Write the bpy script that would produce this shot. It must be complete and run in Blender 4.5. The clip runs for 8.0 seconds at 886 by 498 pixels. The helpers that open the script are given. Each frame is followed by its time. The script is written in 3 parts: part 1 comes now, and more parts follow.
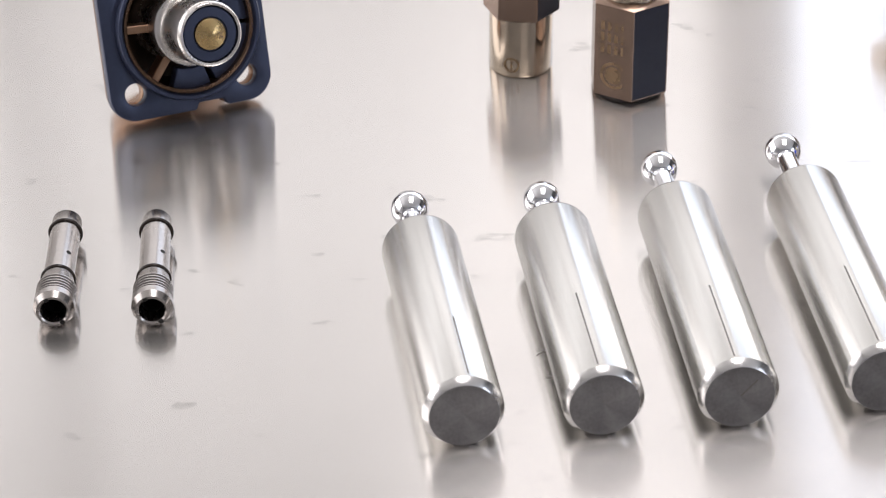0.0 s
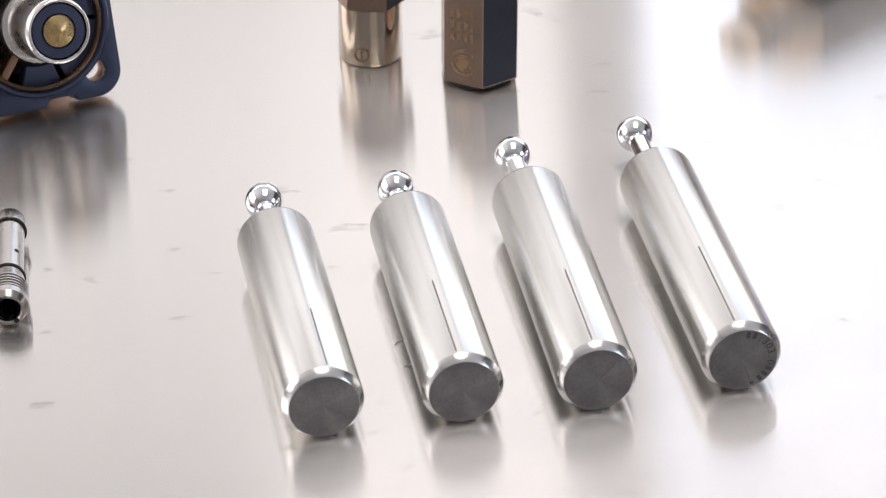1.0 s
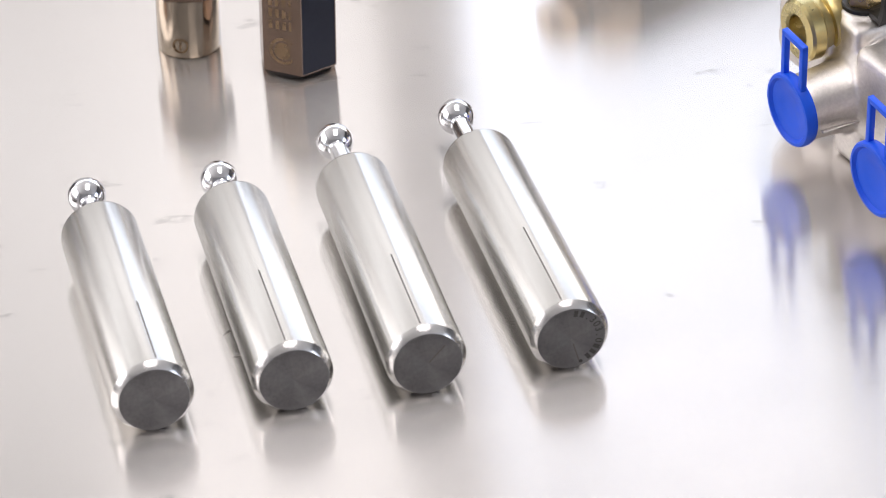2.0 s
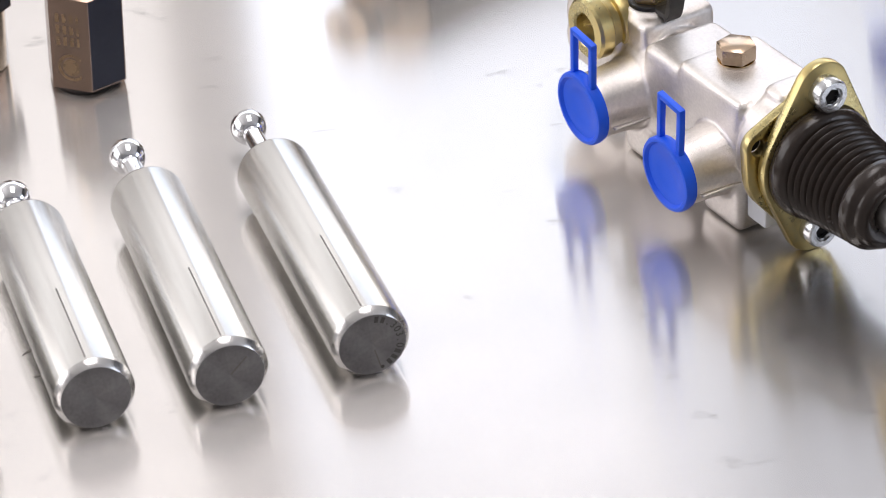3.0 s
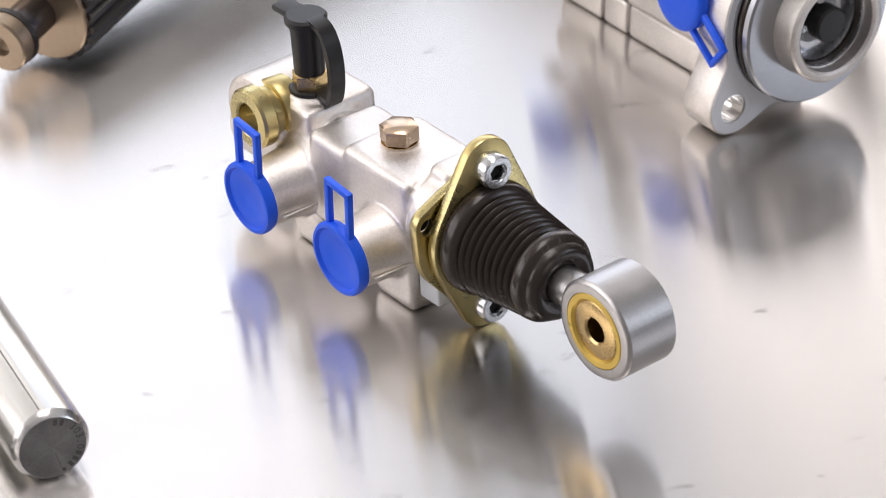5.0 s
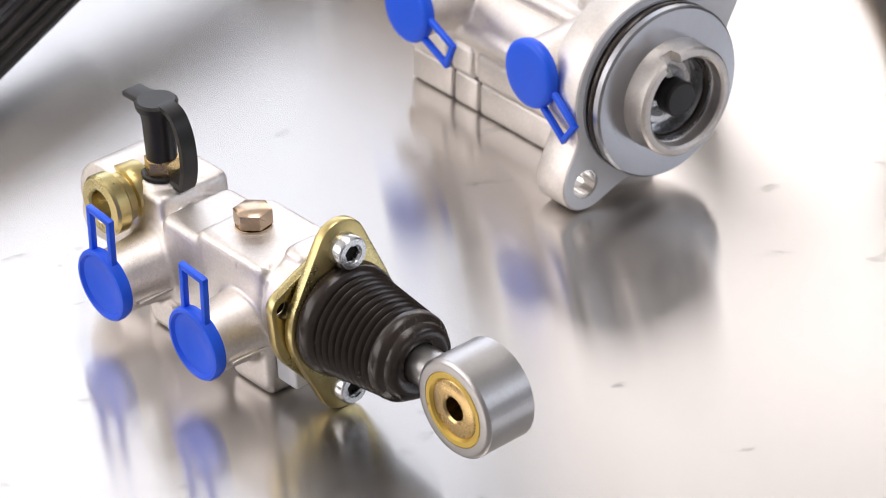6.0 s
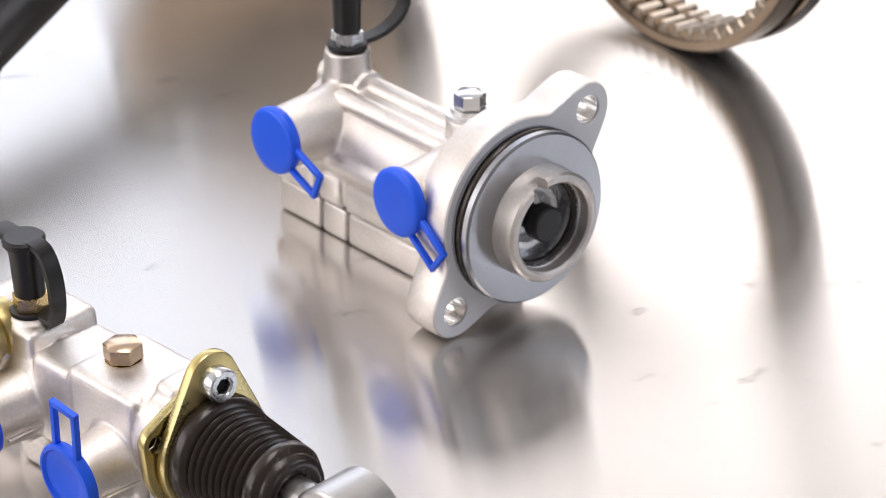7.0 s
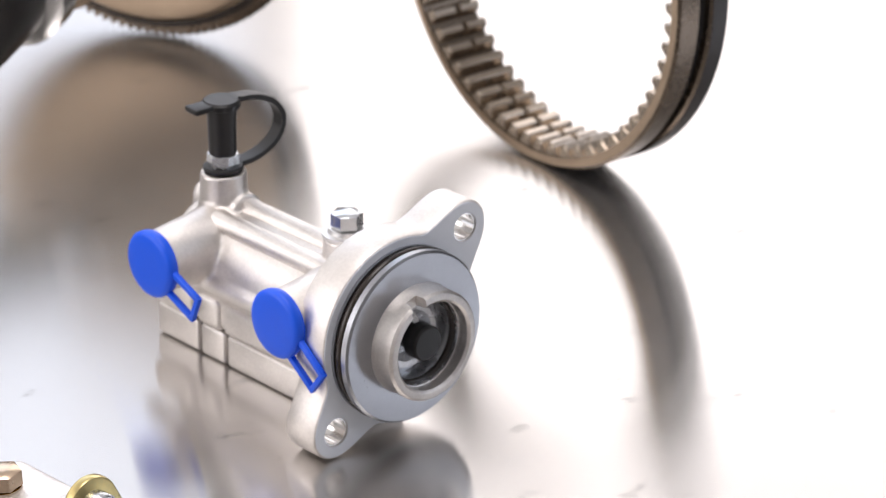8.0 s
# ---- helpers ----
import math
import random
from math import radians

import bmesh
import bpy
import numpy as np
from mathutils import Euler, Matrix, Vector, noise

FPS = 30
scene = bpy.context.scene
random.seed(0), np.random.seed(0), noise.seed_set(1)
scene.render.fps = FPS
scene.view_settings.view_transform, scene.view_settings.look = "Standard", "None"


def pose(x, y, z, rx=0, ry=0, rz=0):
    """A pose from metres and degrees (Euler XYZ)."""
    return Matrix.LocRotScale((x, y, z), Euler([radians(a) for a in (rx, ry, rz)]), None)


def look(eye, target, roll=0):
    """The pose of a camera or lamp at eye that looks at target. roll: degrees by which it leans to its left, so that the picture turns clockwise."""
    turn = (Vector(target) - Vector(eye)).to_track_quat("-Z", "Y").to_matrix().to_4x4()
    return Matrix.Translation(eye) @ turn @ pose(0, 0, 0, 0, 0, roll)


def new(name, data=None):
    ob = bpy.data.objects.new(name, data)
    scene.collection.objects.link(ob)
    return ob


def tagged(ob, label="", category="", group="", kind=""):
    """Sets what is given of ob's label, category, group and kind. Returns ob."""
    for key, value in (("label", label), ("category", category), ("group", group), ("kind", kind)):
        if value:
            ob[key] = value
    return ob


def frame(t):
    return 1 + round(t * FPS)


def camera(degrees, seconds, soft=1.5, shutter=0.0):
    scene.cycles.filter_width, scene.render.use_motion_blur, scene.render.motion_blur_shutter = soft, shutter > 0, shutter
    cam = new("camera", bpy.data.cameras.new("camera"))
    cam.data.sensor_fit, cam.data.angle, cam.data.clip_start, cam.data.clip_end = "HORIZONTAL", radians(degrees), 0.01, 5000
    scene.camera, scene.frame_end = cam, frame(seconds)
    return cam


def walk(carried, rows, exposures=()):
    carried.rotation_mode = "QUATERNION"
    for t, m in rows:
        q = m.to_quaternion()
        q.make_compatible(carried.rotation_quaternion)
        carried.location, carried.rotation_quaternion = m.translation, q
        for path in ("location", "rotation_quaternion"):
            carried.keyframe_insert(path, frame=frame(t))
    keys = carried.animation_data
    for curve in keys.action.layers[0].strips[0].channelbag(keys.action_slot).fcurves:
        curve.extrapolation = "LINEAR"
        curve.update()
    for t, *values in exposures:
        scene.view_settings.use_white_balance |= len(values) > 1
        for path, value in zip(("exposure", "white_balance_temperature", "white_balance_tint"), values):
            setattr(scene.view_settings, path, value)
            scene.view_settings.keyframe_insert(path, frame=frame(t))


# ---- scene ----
cam = camera(15.396, 8.0, 0.9)
PATH = [
    (0, pose(0, 0, 0.54, 58.500, 0, -0.000) @ pose(0, 0, 0, 0, 0, 0.002)),
    (0.5, pose(0, 0, 0.54, 58.402, 0, -1.295) @ pose(0, 0, 0, 0, 0, 0.026)),
    (1, pose(0, 0, 0.54, 58.319, 0, -2.966) @ pose(0, 0, 0, 0, 0, 0.010)),
    (1.5, pose(0, 0, 0.54, 58.195, 0, -4.563) @ pose(0, 0, 0, 0, 0, -0.038)),
    (1.7, pose(0, 0, 0.54, 58.143, 0, -5.333) @ pose(0, 0, 0, 0, 0, -0.008)),
    (2.8, pose(0, 0, 0.54, 58.088, 0, -9.900) @ pose(0, 0, 0, 0, 0, -0.003)),
    (3, pose(0, 0, 0.54, 58.203, 0, -10.715) @ pose(0, 0, 0, 0, 0, -0.008)),
    (3.5, pose(0, 0, 0.54, 58.549, 0, -12.430) @ pose(0, 0, 0, 0, 0, -0.002)),
    (4, pose(0, 0, 0.54, 59.211, 0, -14.062) @ pose(0, 0, 0, 0, 0, -0.008)),
    (4.5, pose(0, 0, 0.54, 59.372, 0, -15.731) @ pose(0, 0, 0, 0, 0, 0.023)),
    (4.7, pose(0, 0, 0.54, 59.496, 0, -16.379) @ pose(0, 0, 0, 0, 0, 0.007)),
    (5.8, pose(0, 0, 0.54, 60.785, 0, -19.799) @ pose(0, 0, 0, 0, 0, 0.003)),
    (6, pose(0, 0, 0.54, 61.152, 0, -20.271) @ pose(0, 0, 0, 0, 0, 0.023)),
    (6.5, pose(0, 0, 0.54, 62.159, 0, -21.458) @ pose(0, 0, 0, 0, 0, 0.024)),
    (7, pose(0, 0, 0.54, 63.411, 0, -22.835) @ pose(0, 0, 0, 0, 0, -0.014)),
    (7.5, pose(0, 0, 0.54, 64.550, 0, -24.001) @ pose(0, 0, 0, 0, 0, -0.014)),
    (8, pose(0, 0, 0.54, 65.499, 0, -25.188) @ pose(0, 0, 0, 0, 0, -0.016)),
]
walk(cam, PATH, [(0.0, 0.0, 6500, 16), (3.0, -0.02, 6500, 16), (4.5, 0.0, 6550, 16), (6.0, 0.07, 6680, 16), (7.0, 0.07, 6660, 16), (8.0, 0.05, 6530, 16)])

cam.data.dof.use_dof = True
cam.data.dof.focus_distance = 1.02
cam.data.dof.aperture_fstop = 24.0

# ---------------------------------------------------------------- light
world = bpy.data.worlds.new("World")
scene.world = world
world.use_nodes = True
world.node_tree.nodes["Background"].inputs[0].default_value = (0.9, 0.95, 1.0, 1)
world.node_tree.nodes["Background"].inputs[1].default_value = 0.3


def area_lamp(name, eye, target, wide, high, radiance, colour):
    data = bpy.data.lights.new(name, "AREA")
    data.shape, data.size, data.size_y = "RECTANGLE", wide, high
    data.energy, data.color = radiance * math.pi * wide * high, colour
    ob = new(name, data)
    ob.matrix_world = look(eye, target)
    return ob


WARM, COOL, NEUTRAL = (1.0, 0.98, 0.945), (0.80, 0.885, 1.0), (1.0, 0.98, 0.955)
# unseen area lamps, added so that table and parts catch bright reflections
area_lamp("added_light_back", (2.15, 3.375, 1.3), (2.15, 0, 1.3), 1.5, 2.1, 2.4, NEUTRAL)
area_lamp("added_light_back_middle", (0.85, 3.375, 1.4), (0.85, 0, 1.4), 1.0, 1.9, 1.8, COOL)
area_lamp("added_light_back_left", (-1.1, 3.375, 1.8), (-1.1, 0, 1.8), 2.7, 1.1, 1.36, WARM)
area_lamp("added_light_side", (-2.975, 1.4, 1.35), (0, 1.4, 1.35), 3.6, 2.0, 2.5, NEUTRAL)
area_lamp("added_light_east", (3.975, -1.0, 1.5), (0, -1.0, 1.5), 1.8, 1.6, 2.6, COOL)
area_lamp("added_light_above", (0.3, 0.9, 2.5), (0.3, 0.9, 0), 0.9, 1.8, 5.0, NEUTRAL)

# ---------------------------------------------------------------- materials


def surface(name, colour, metallic=0.0, rough=0.4, var=0.12, scale=60.0, grain=900.0, bump=0.0, rough_var=0.08,
            stretch=(1, 1, 1), coat=0.0, aniso=0.0, tint=None, bump_scale=None):
    """A node material: colour and roughness vary at two scales, with fine relief."""
    m = bpy.data.materials.new(name)
    m.use_nodes = True
    nt = m.node_tree
    p = nt.nodes["Principled BSDF"]
    tc = nt.nodes.new("ShaderNodeTexCoord")
    mp = nt.nodes.new("ShaderNodeMapping")
    mp.inputs["Scale"].default_value = stretch
    nt.links.new(tc.outputs["Object"], mp.inputs[0])

    def noise_node(s, detail):
        n = nt.nodes.new("ShaderNodeTexNoise")
        n.inputs["Scale"].default_value, n.inputs["Detail"].default_value = s, detail
        nt.links.new(mp.outputs[0], n.inputs["Vector"])
        return n

    big, fine = noise_node(scale, 4), noise_node(grain, 3)
    add = nt.nodes.new("ShaderNodeMath")
    add.operation = "MULTIPLY_ADD"
    nt.links.new(fine.outputs[0], add.inputs[0])
    add.inputs[1].default_value = 0.45
    nt.links.new(big.outputs[0], add.inputs[2])
    ramp = nt.nodes.new("ShaderNodeMapRange")
    ramp.inputs[1].default_value, ramp.inputs[2].default_value = 0.4, 1.05
    nt.links.new(add.outputs[0], ramp.inputs[0])
    mix = nt.nodes.new("ShaderNodeMix")
    mix.data_type = "RGBA"
    other = tint or colour
    mix.inputs["A"].default_value = (*[min(1, c * (1 - var)) for c in other], 1)
    mix.inputs["B"].default_value = (*[min(1, c * (1 + var)) for c in colour], 1)
    nt.links.new(ramp.outputs[0], mix.inputs["Factor"])
    nt.links.new(mix.outputs["Result"], p.inputs["Base Color"])
    rr = nt.nodes.new("ShaderNodeMapRange")
    rr.inputs[3].default_value, rr.inputs[4].default_value = max(0.02, rough - rough_var), rough + rough_var
    nt.links.new(ramp.outputs[0], rr.inputs[0])
    nt.links.new(rr.outputs[0], p.inputs["Roughness"])
    p.inputs["Metallic"].default_value = metallic
    p.inputs["Coat Weight"].default_value = coat
    p.inputs["Anisotropic"].default_value = aniso
    if bump:
        b = nt.nodes.new("ShaderNodeBump")
        b.inputs["Strength"].default_value, b.inputs["Distance"].default_value = bump, 0.0004
        src = noise_node(bump_scale, 3) if bump_scale else fine
        nt.links.new(src.outputs[0], b.inputs["Height"])
        nt.links.new(b.outputs[0], p.inputs["Normal"])
    return m


def table_steel():
    """Brushed stainless sheet: fine lines along x, faint smudges and small stains."""
    m = surface("brushed_stainless_sheet", (0.70, 0.675, 0.65), 0.0, 0.182, 0.05, 7.0, 40.0, 0.0, 0.02)
    nt = m.node_tree
    p = nt.nodes["Principled BSDF"]
    tc = nt.nodes["Texture Coordinate"]
    mp = nt.nodes.new("ShaderNodeMapping")
    mp.inputs["Scale"].default_value = (14, 1500, 1)
    nt.links.new(tc.outputs["Object"], mp.inputs[0])
    lines = nt.nodes.new("ShaderNodeTexNoise")
    lines.inputs["Scale"].default_value, lines.inputs["Detail"].default_value = 1.0, 2
    nt.links.new(mp.outputs[0], lines.inputs["Vector"])
    b = nt.nodes.new("ShaderNodeBump")
    b.inputs["Strength"].default_value, b.inputs["Distance"].default_value = 0.05, 0.0001
    nt.links.new(lines.outputs[0], b.inputs["Height"])
    nt.links.new(b.outputs[0], p.inputs["Normal"])
    t = nt.nodes.new("ShaderNodeCombineXYZ")
    t.inputs[1].default_value = 1.0
    # a broad lobe smeared across the brush lines and a tighter one
    lobes_of = []
    for factor, stretch in ((1.13, -0.76), (0.86, -0.68)):
        gloss = nt.nodes.new("ShaderNodeBsdfAnisotropic")
        gloss.inputs["Anisotropy"].default_value = stretch
        r = nt.nodes.new("ShaderNodeMath")
        r.operation = "MULTIPLY"
        r.inputs[1].default_value = factor
        nt.links.new(p.inputs["Roughness"].links[0].from_socket, r.inputs[0])
        nt.links.new(r.outputs[0], gloss.inputs["Roughness"])
        nt.links.new(t.outputs[0], gloss.inputs["Tangent"])
        nt.links.new(b.outputs[0], gloss.inputs["Normal"])
        lobes_of.append(gloss)
    metal = nt.nodes.new("ShaderNodeMixShader")
    metal.inputs[0].default_value = 0.38
    both = nt.nodes.new("ShaderNodeMixShader")
    both.inputs[0].default_value = 0.91
    nt.links.new(lobes_of[0].outputs[0], metal.inputs[1])
    nt.links.new(lobes_of[1].outputs[0], metal.inputs[2])
    nt.links.new(p.outputs[0], both.inputs[1])
    nt.links.new(metal.outputs[0], both.inputs[2])
    nt.links.new(both.outputs[0], nt.nodes["Material Output"].inputs["Surface"])
    # small dark smudges
    mp2 = nt.nodes.new("ShaderNodeMapping")
    mp2.inputs["Scale"].default_value = (1, 1.7, 1)
    nt.links.new(tc.outputs["Object"], mp2.inputs[0])
    spots = nt.nodes.new("ShaderNodeTexNoise")
    spots.inputs["Scale"].default_value, spots.inputs["Detail"].default_value = 48, 5
    spots.inputs["Roughness"].default_value = 0.62
    nt.links.new(mp2.outputs[0], spots.inputs["Vector"])
    lim = nt.nodes.new("ShaderNodeMapRange")
    lim.inputs[1].default_value, lim.inputs[2].default_value = 0.632, 0.75
    nt.links.new(spots.outputs[0], lim.inputs[0])
    old = p.inputs["Base Color"].links[0].from_socket
    mix = nt.nodes.new("ShaderNodeMix")
    mix.data_type = "RGBA"
    mix.inputs["B"].default_value = (0.47, 0.45, 0.43, 1)
    nt.links.new(lim.outputs[0], mix.inputs["Factor"])
    nt.links.new(old, mix.inputs["A"])
    nt.links.new(mix.outputs["Result"], p.inputs["Base Color"])
    for gloss in lobes_of:
        nt.links.new(mix.outputs["Result"], gloss.inputs["Color"])
    return m


STEEL_SHEET = table_steel()
PIN_STEEL = surface("turned_pin_steel", (0.73, 0.72, 0.69), 1.0, 0.255, 0.05, 50, 500, 0.0, 0.02, (0.15, 1, 1))
# darker than the shank: the base colour carries the dim reflection
PIN_FACE = surface("turned_end_face_dimmed", (0.31, 0.305, 0.31), 1.0, 0.32, 0.3, 150, 900, 0.05, 0.05)
BEVEL_STEEL = surface("bright_cut_steel", (0.92, 0.91, 0.90), 1.0, 0.22, 0.06, 90, 900, 0.03)
BALL_CHROME = surface("polished_ball_steel", (0.92, 0.93, 0.96), 1.0, 0.13, 0.03, 40, 300, 0.0, 0.02)
CAST = surface("cast_aluminium", (0.85, 0.795, 0.755), 1.0, 0.37, 0.20, 45, 900, 0.42, 0.08, bump_scale=2500)
CAST_SMOOTH = surface("machined_aluminium", (0.76, 0.75, 0.74), 0.9, 0.38, 0.06, 60, 900, 0.05, 0.05)
FLANGE_FACE = surface("milled_face", (0.43, 0.44, 0.465), 1.0, 0.31, 0.07, 60, 900, 0.05, 0.05)
YELLOW_ZINC = surface("yellow_zinc_plate", (0.62, 0.48, 0.20), 1.0, 0.3, 0.18, 55, 700, 0.08, 0.08, tint=(0.60, 0.55, 0.30))
BRASS = surface("brass", (0.66, 0.47, 0.22), 1.0, 0.27, 0.12, 80, 800, 0.03)
COPPER_ZINC = surface("copper_tinted_zinc", (0.66, 0.50, 0.36), 1.0, 0.25, 0.12, 120, 800, 0.03)
GOLD_RING = surface("yellow_plastic_liner", (0.72, 0.50, 0.10), 0.5, 0.32, 0.1, 90, 800, 0.03)
ZINC = surface("bright_zinc", (0.72, 0.74, 0.76), 1.0, 0.24, 0.1, 140, 900, 0.1)
BLUE = surface("blue_cap_plastic", (0.006, 0.12, 1.0), 0.0, 0.42, 0.06, 60, 500, 0.03, 0.05)
RUBBER = surface("black_rubber", (0.030, 0.022, 0.018), 0.0, 0.23, 0.2, 60, 700, 0.08, 0.08)
BLACK = surface("black_plastic", (0.010, 0.009, 0.009), 0.0, 0.42, 0.15, 60, 600, 0.05, 0.06)
# near-black base stands in for the shade inside holes, gaps and grooves
DARK = surface("recess_shade", (0.015, 0.014, 0.013), 0.2, 0.6, 0.1, 60, 600, 0.0)
EYE_STEEL = surface("rod_end_steel", (0.52, 0.51, 0.505), 1.0, 0.33, 0.08, 55, 800, 0.15, 0.06)
NAVY = surface("blue_black_anodised", (0.052, 0.065, 0.115), 0.45, 0.36, 0.12, 50, 700, 0.12, 0.06)
CHROME = surface("chromed_tube", (0.74, 0.73, 0.72), 1.0, 0.14, 0.05, 60, 600, 0.0, 0.03)
# dark tone laid on hexagon faces that turn away from the light
SHADED_FACE = surface("shaded_hex_face", (0.045, 0.048, 0.066), 0.6, 0.38, 0.12, 50, 700, 0.08, 0.06)
TUBE_STEEL = surface("bright_turned_tube", (0.82, 0.79, 0.76), 1.0, 0.27, 0.08, 60, 600, 0.05, 0.05)
NICKEL = surface("nickel_fitting", (0.60, 0.51, 0.41), 1.0, 0.11, 0.1, 60, 600, 0.03, 0.04)
HEX_BROWN = surface("brown_hex_steel", (0.36, 0.255, 0.20), 0.95, 0.2, 0.1, 60, 600, 0.05, 0.05)
AMBER_MARK = surface("amber_engraving", (0.42, 0.29, 0.18), 0.9, 0.28, 0.2, 200, 900, 0.0)
COPPER_CAST = surface("copper_brown_casting", (0.42, 0.26, 0.17), 0.9, 0.32, 0.15, 60, 700, 0.1, 0.06)
DARK_BROWN = surface("dark_brown_casting", (0.085, 0.055, 0.04), 0.7, 0.4, 0.2, 60, 700, 0.1, 0.06)
LIP_BROWN = surface("oiled_bronze_lip", (0.17, 0.105, 0.07), 0.9, 0.25, 0.2, 60, 700, 0.05, 0.06)
GLASS = surface("window_glass", (0.55, 0.62, 0.68), 0.0, 0.05, 0.02, 3, 60, 0.0, 0.02)
GEAR_STEEL = surface("oiled_gear_steel", (0.19, 0.15, 0.115), 0.9, 0.25, 0.18, 40, 500, 0.1, 0.08)
TOOTH_STEEL = surface("ground_tooth_steel", (0.42, 0.35, 0.28), 0.9, 0.22, 0.14, 60, 600, 0.08, 0.07)
TAN_STEEL = surface("tan_ground_steel", (0.42, 0.325, 0.235), 0.9, 0.32, 0.1, 40, 500, 0.05, 0.06)
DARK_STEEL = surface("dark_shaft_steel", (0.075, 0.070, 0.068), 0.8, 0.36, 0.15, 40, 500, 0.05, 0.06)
JOURNAL = surface("dark_ground_journal", (0.17, 0.16, 0.165), 1.0, 0.22, 0.12, 60, 600, 0.04, 0.05)
GROUND_STEEL = surface("ground_sleeve_steel", (0.44, 0.41, 0.39), 1.0, 0.25, 0.10, 60, 600, 0.04, 0.05)
# grey that paints the shade in grooves and scribed lines
GROOVE_SHADE = surface("groove_line_shade", (0.27, 0.255, 0.24), 0.8, 0.5, 0.1, 200, 900, 0.0)
SATIN = surface("satin_piston", (0.90, 0.91, 0.93), 0.9, 0.26, 0.06, 60, 600, 0.03, 0.05)
PAINT = surface("white_wall_paint", (0.78, 0.77, 0.75), 0.0, 0.6, 0.03, 3, 120, 0.1, 0.05)
# tones of two unseen walls, kept dark so that parts reflect less light
DARK_WALL = surface("unseen_dark_wall", (0.07, 0.07, 0.075), 0.0, 0.6, 0.05, 3, 120, 0.1, 0.05)
GREY_WALL = surface("unseen_grey_wall", (0.34, 0.34, 0.35), 0.0, 0.6, 0.05, 3, 120, 0.1, 0.05)
# pale blue base stands in for bluish light reflected off milled faces
MILLED_LIT = surface("lit_milled_aluminium", (0.86, 0.89, 0.94), 0.0, 0.42, 0.04, 60, 900, 0.05, 0.05)
FLOOR_GREY = surface("grey_floor", (0.34, 0.33, 0.32), 0.0, 0.55, 0.1, 3, 90, 0.1, 0.08)
INK = surface("dark_engraving", (0.11, 0.105, 0.10), 0.2, 0.6, 0.1, 200, 900, 0.0)
FIBRE = surface("pale_fibre", (0.55, 0.52, 0.48), 0.0, 0.6, 0.1, 200, 900, 0.0)

# turning marks run round the shank and smear reflections along it
_p = PIN_STEEL.node_tree.nodes["Principled BSDF"]
_t = PIN_STEEL.node_tree.nodes.new("ShaderNodeTangent")
_t.direction_type, _t.axis = "RADIAL", "X"
PIN_STEEL.node_tree.links.new(_t.outputs[0], _p.inputs["Tangent"])
_p.inputs["Anisotropic"].default_value, _p.inputs["Anisotropic Rotation"].default_value = 0.8, 0.25

# turned end faces: fine rings give a bow-tie sheen
for turned in (PIN_FACE, FLANGE_FACE):
    _p = turned.node_tree.nodes["Principled BSDF"]
    _t = turned.node_tree.nodes.new("ShaderNodeTangent")
    _t.direction_type, _t.axis = "RADIAL", "X"
    turned.node_tree.links.new(_t.outputs[0], _p.inputs["Tangent"])
    _p.inputs["Anisotropic"].default_value = 0.65

# ---------------------------------------------------------------- mesh helpers


def finish(bm, angle=38):
    bmesh.ops.recalc_face_normals(bm, faces=bm.faces)
    lim = radians(angle)
    for f in bm.faces:
        f.smooth = True
    for e in bm.edges:
        if len(e.link_faces) == 2 and e.calc_face_angle(0) > lim:
            e.smooth = False


def part(name, bm, material, parent=None, label="", matrix=None, angle=38):
    finish(bm, angle)
    me = bpy.data.meshes.new(name)
    bm.to_mesh(me)
    bm.free()
    me.materials.append(material)
    ob = new(name, me)
    if parent is not None:
        ob.parent = parent
    if matrix is not None:
        ob.matrix_local = matrix
    if label:
        tagged(ob, label)
    return ob


def thing(name, m, label, category, group=""):
    ob = new(name)
    ob.empty_display_size = 0.01
    ob.matrix_world = m
    return tagged(ob, label, category, group)


X2Z = Matrix.Rotation(radians(-90), 4, "Y")      # local x axis to z
X2NY = Matrix.Rotation(radians(-90), 4, "Z")     # local x axis to -y


def lathe(profile, segs=64, m=None, bm=None, cap0=True, cap1=True):
    """Turns (a, r) points, in mm, round the local x axis."""
    bm = bm or bmesh.new()
    rings = []
    for a, r in profile:
        ring = []
        for k in range(segs):
            w = 2 * math.pi * k / segs
            v = Vector((a, r * math.cos(w), r * math.sin(w))) / 1000
            ring.append(bm.verts.new(m @ v if m else v))
        rings.append(ring)
    for p, q in zip(rings, rings[1:]):
        for k in range(segs):
            bm.faces.new((p[k], p[(k + 1) % segs], q[(k + 1) % segs], q[k]))
    if cap0:
        bm.faces.new(rings[0])
    if cap1:
        bm.faces.new(rings[-1][::-1])
    return bm


def tube(profile, segs=64, m=None, bm=None):
    """A turned body whose profile closes on itself: hollow."""
    bm = bm or bmesh.new()
    rings = []
    for a, r in profile:
        rings.append([])
        for k in range(segs):
            w = 2 * math.pi * k / segs
            v = Vector((a, r * math.cos(w), r * math.sin(w))) / 1000
            rings[-1].append(bm.verts.new(m @ v if m else v))
    for p, q in zip(rings, rings[1:] + rings[:1]):
        for k in range(segs):
            bm.faces.new((p[k], p[(k + 1) % segs], q[(k + 1) % segs], q[k]))
    return bm


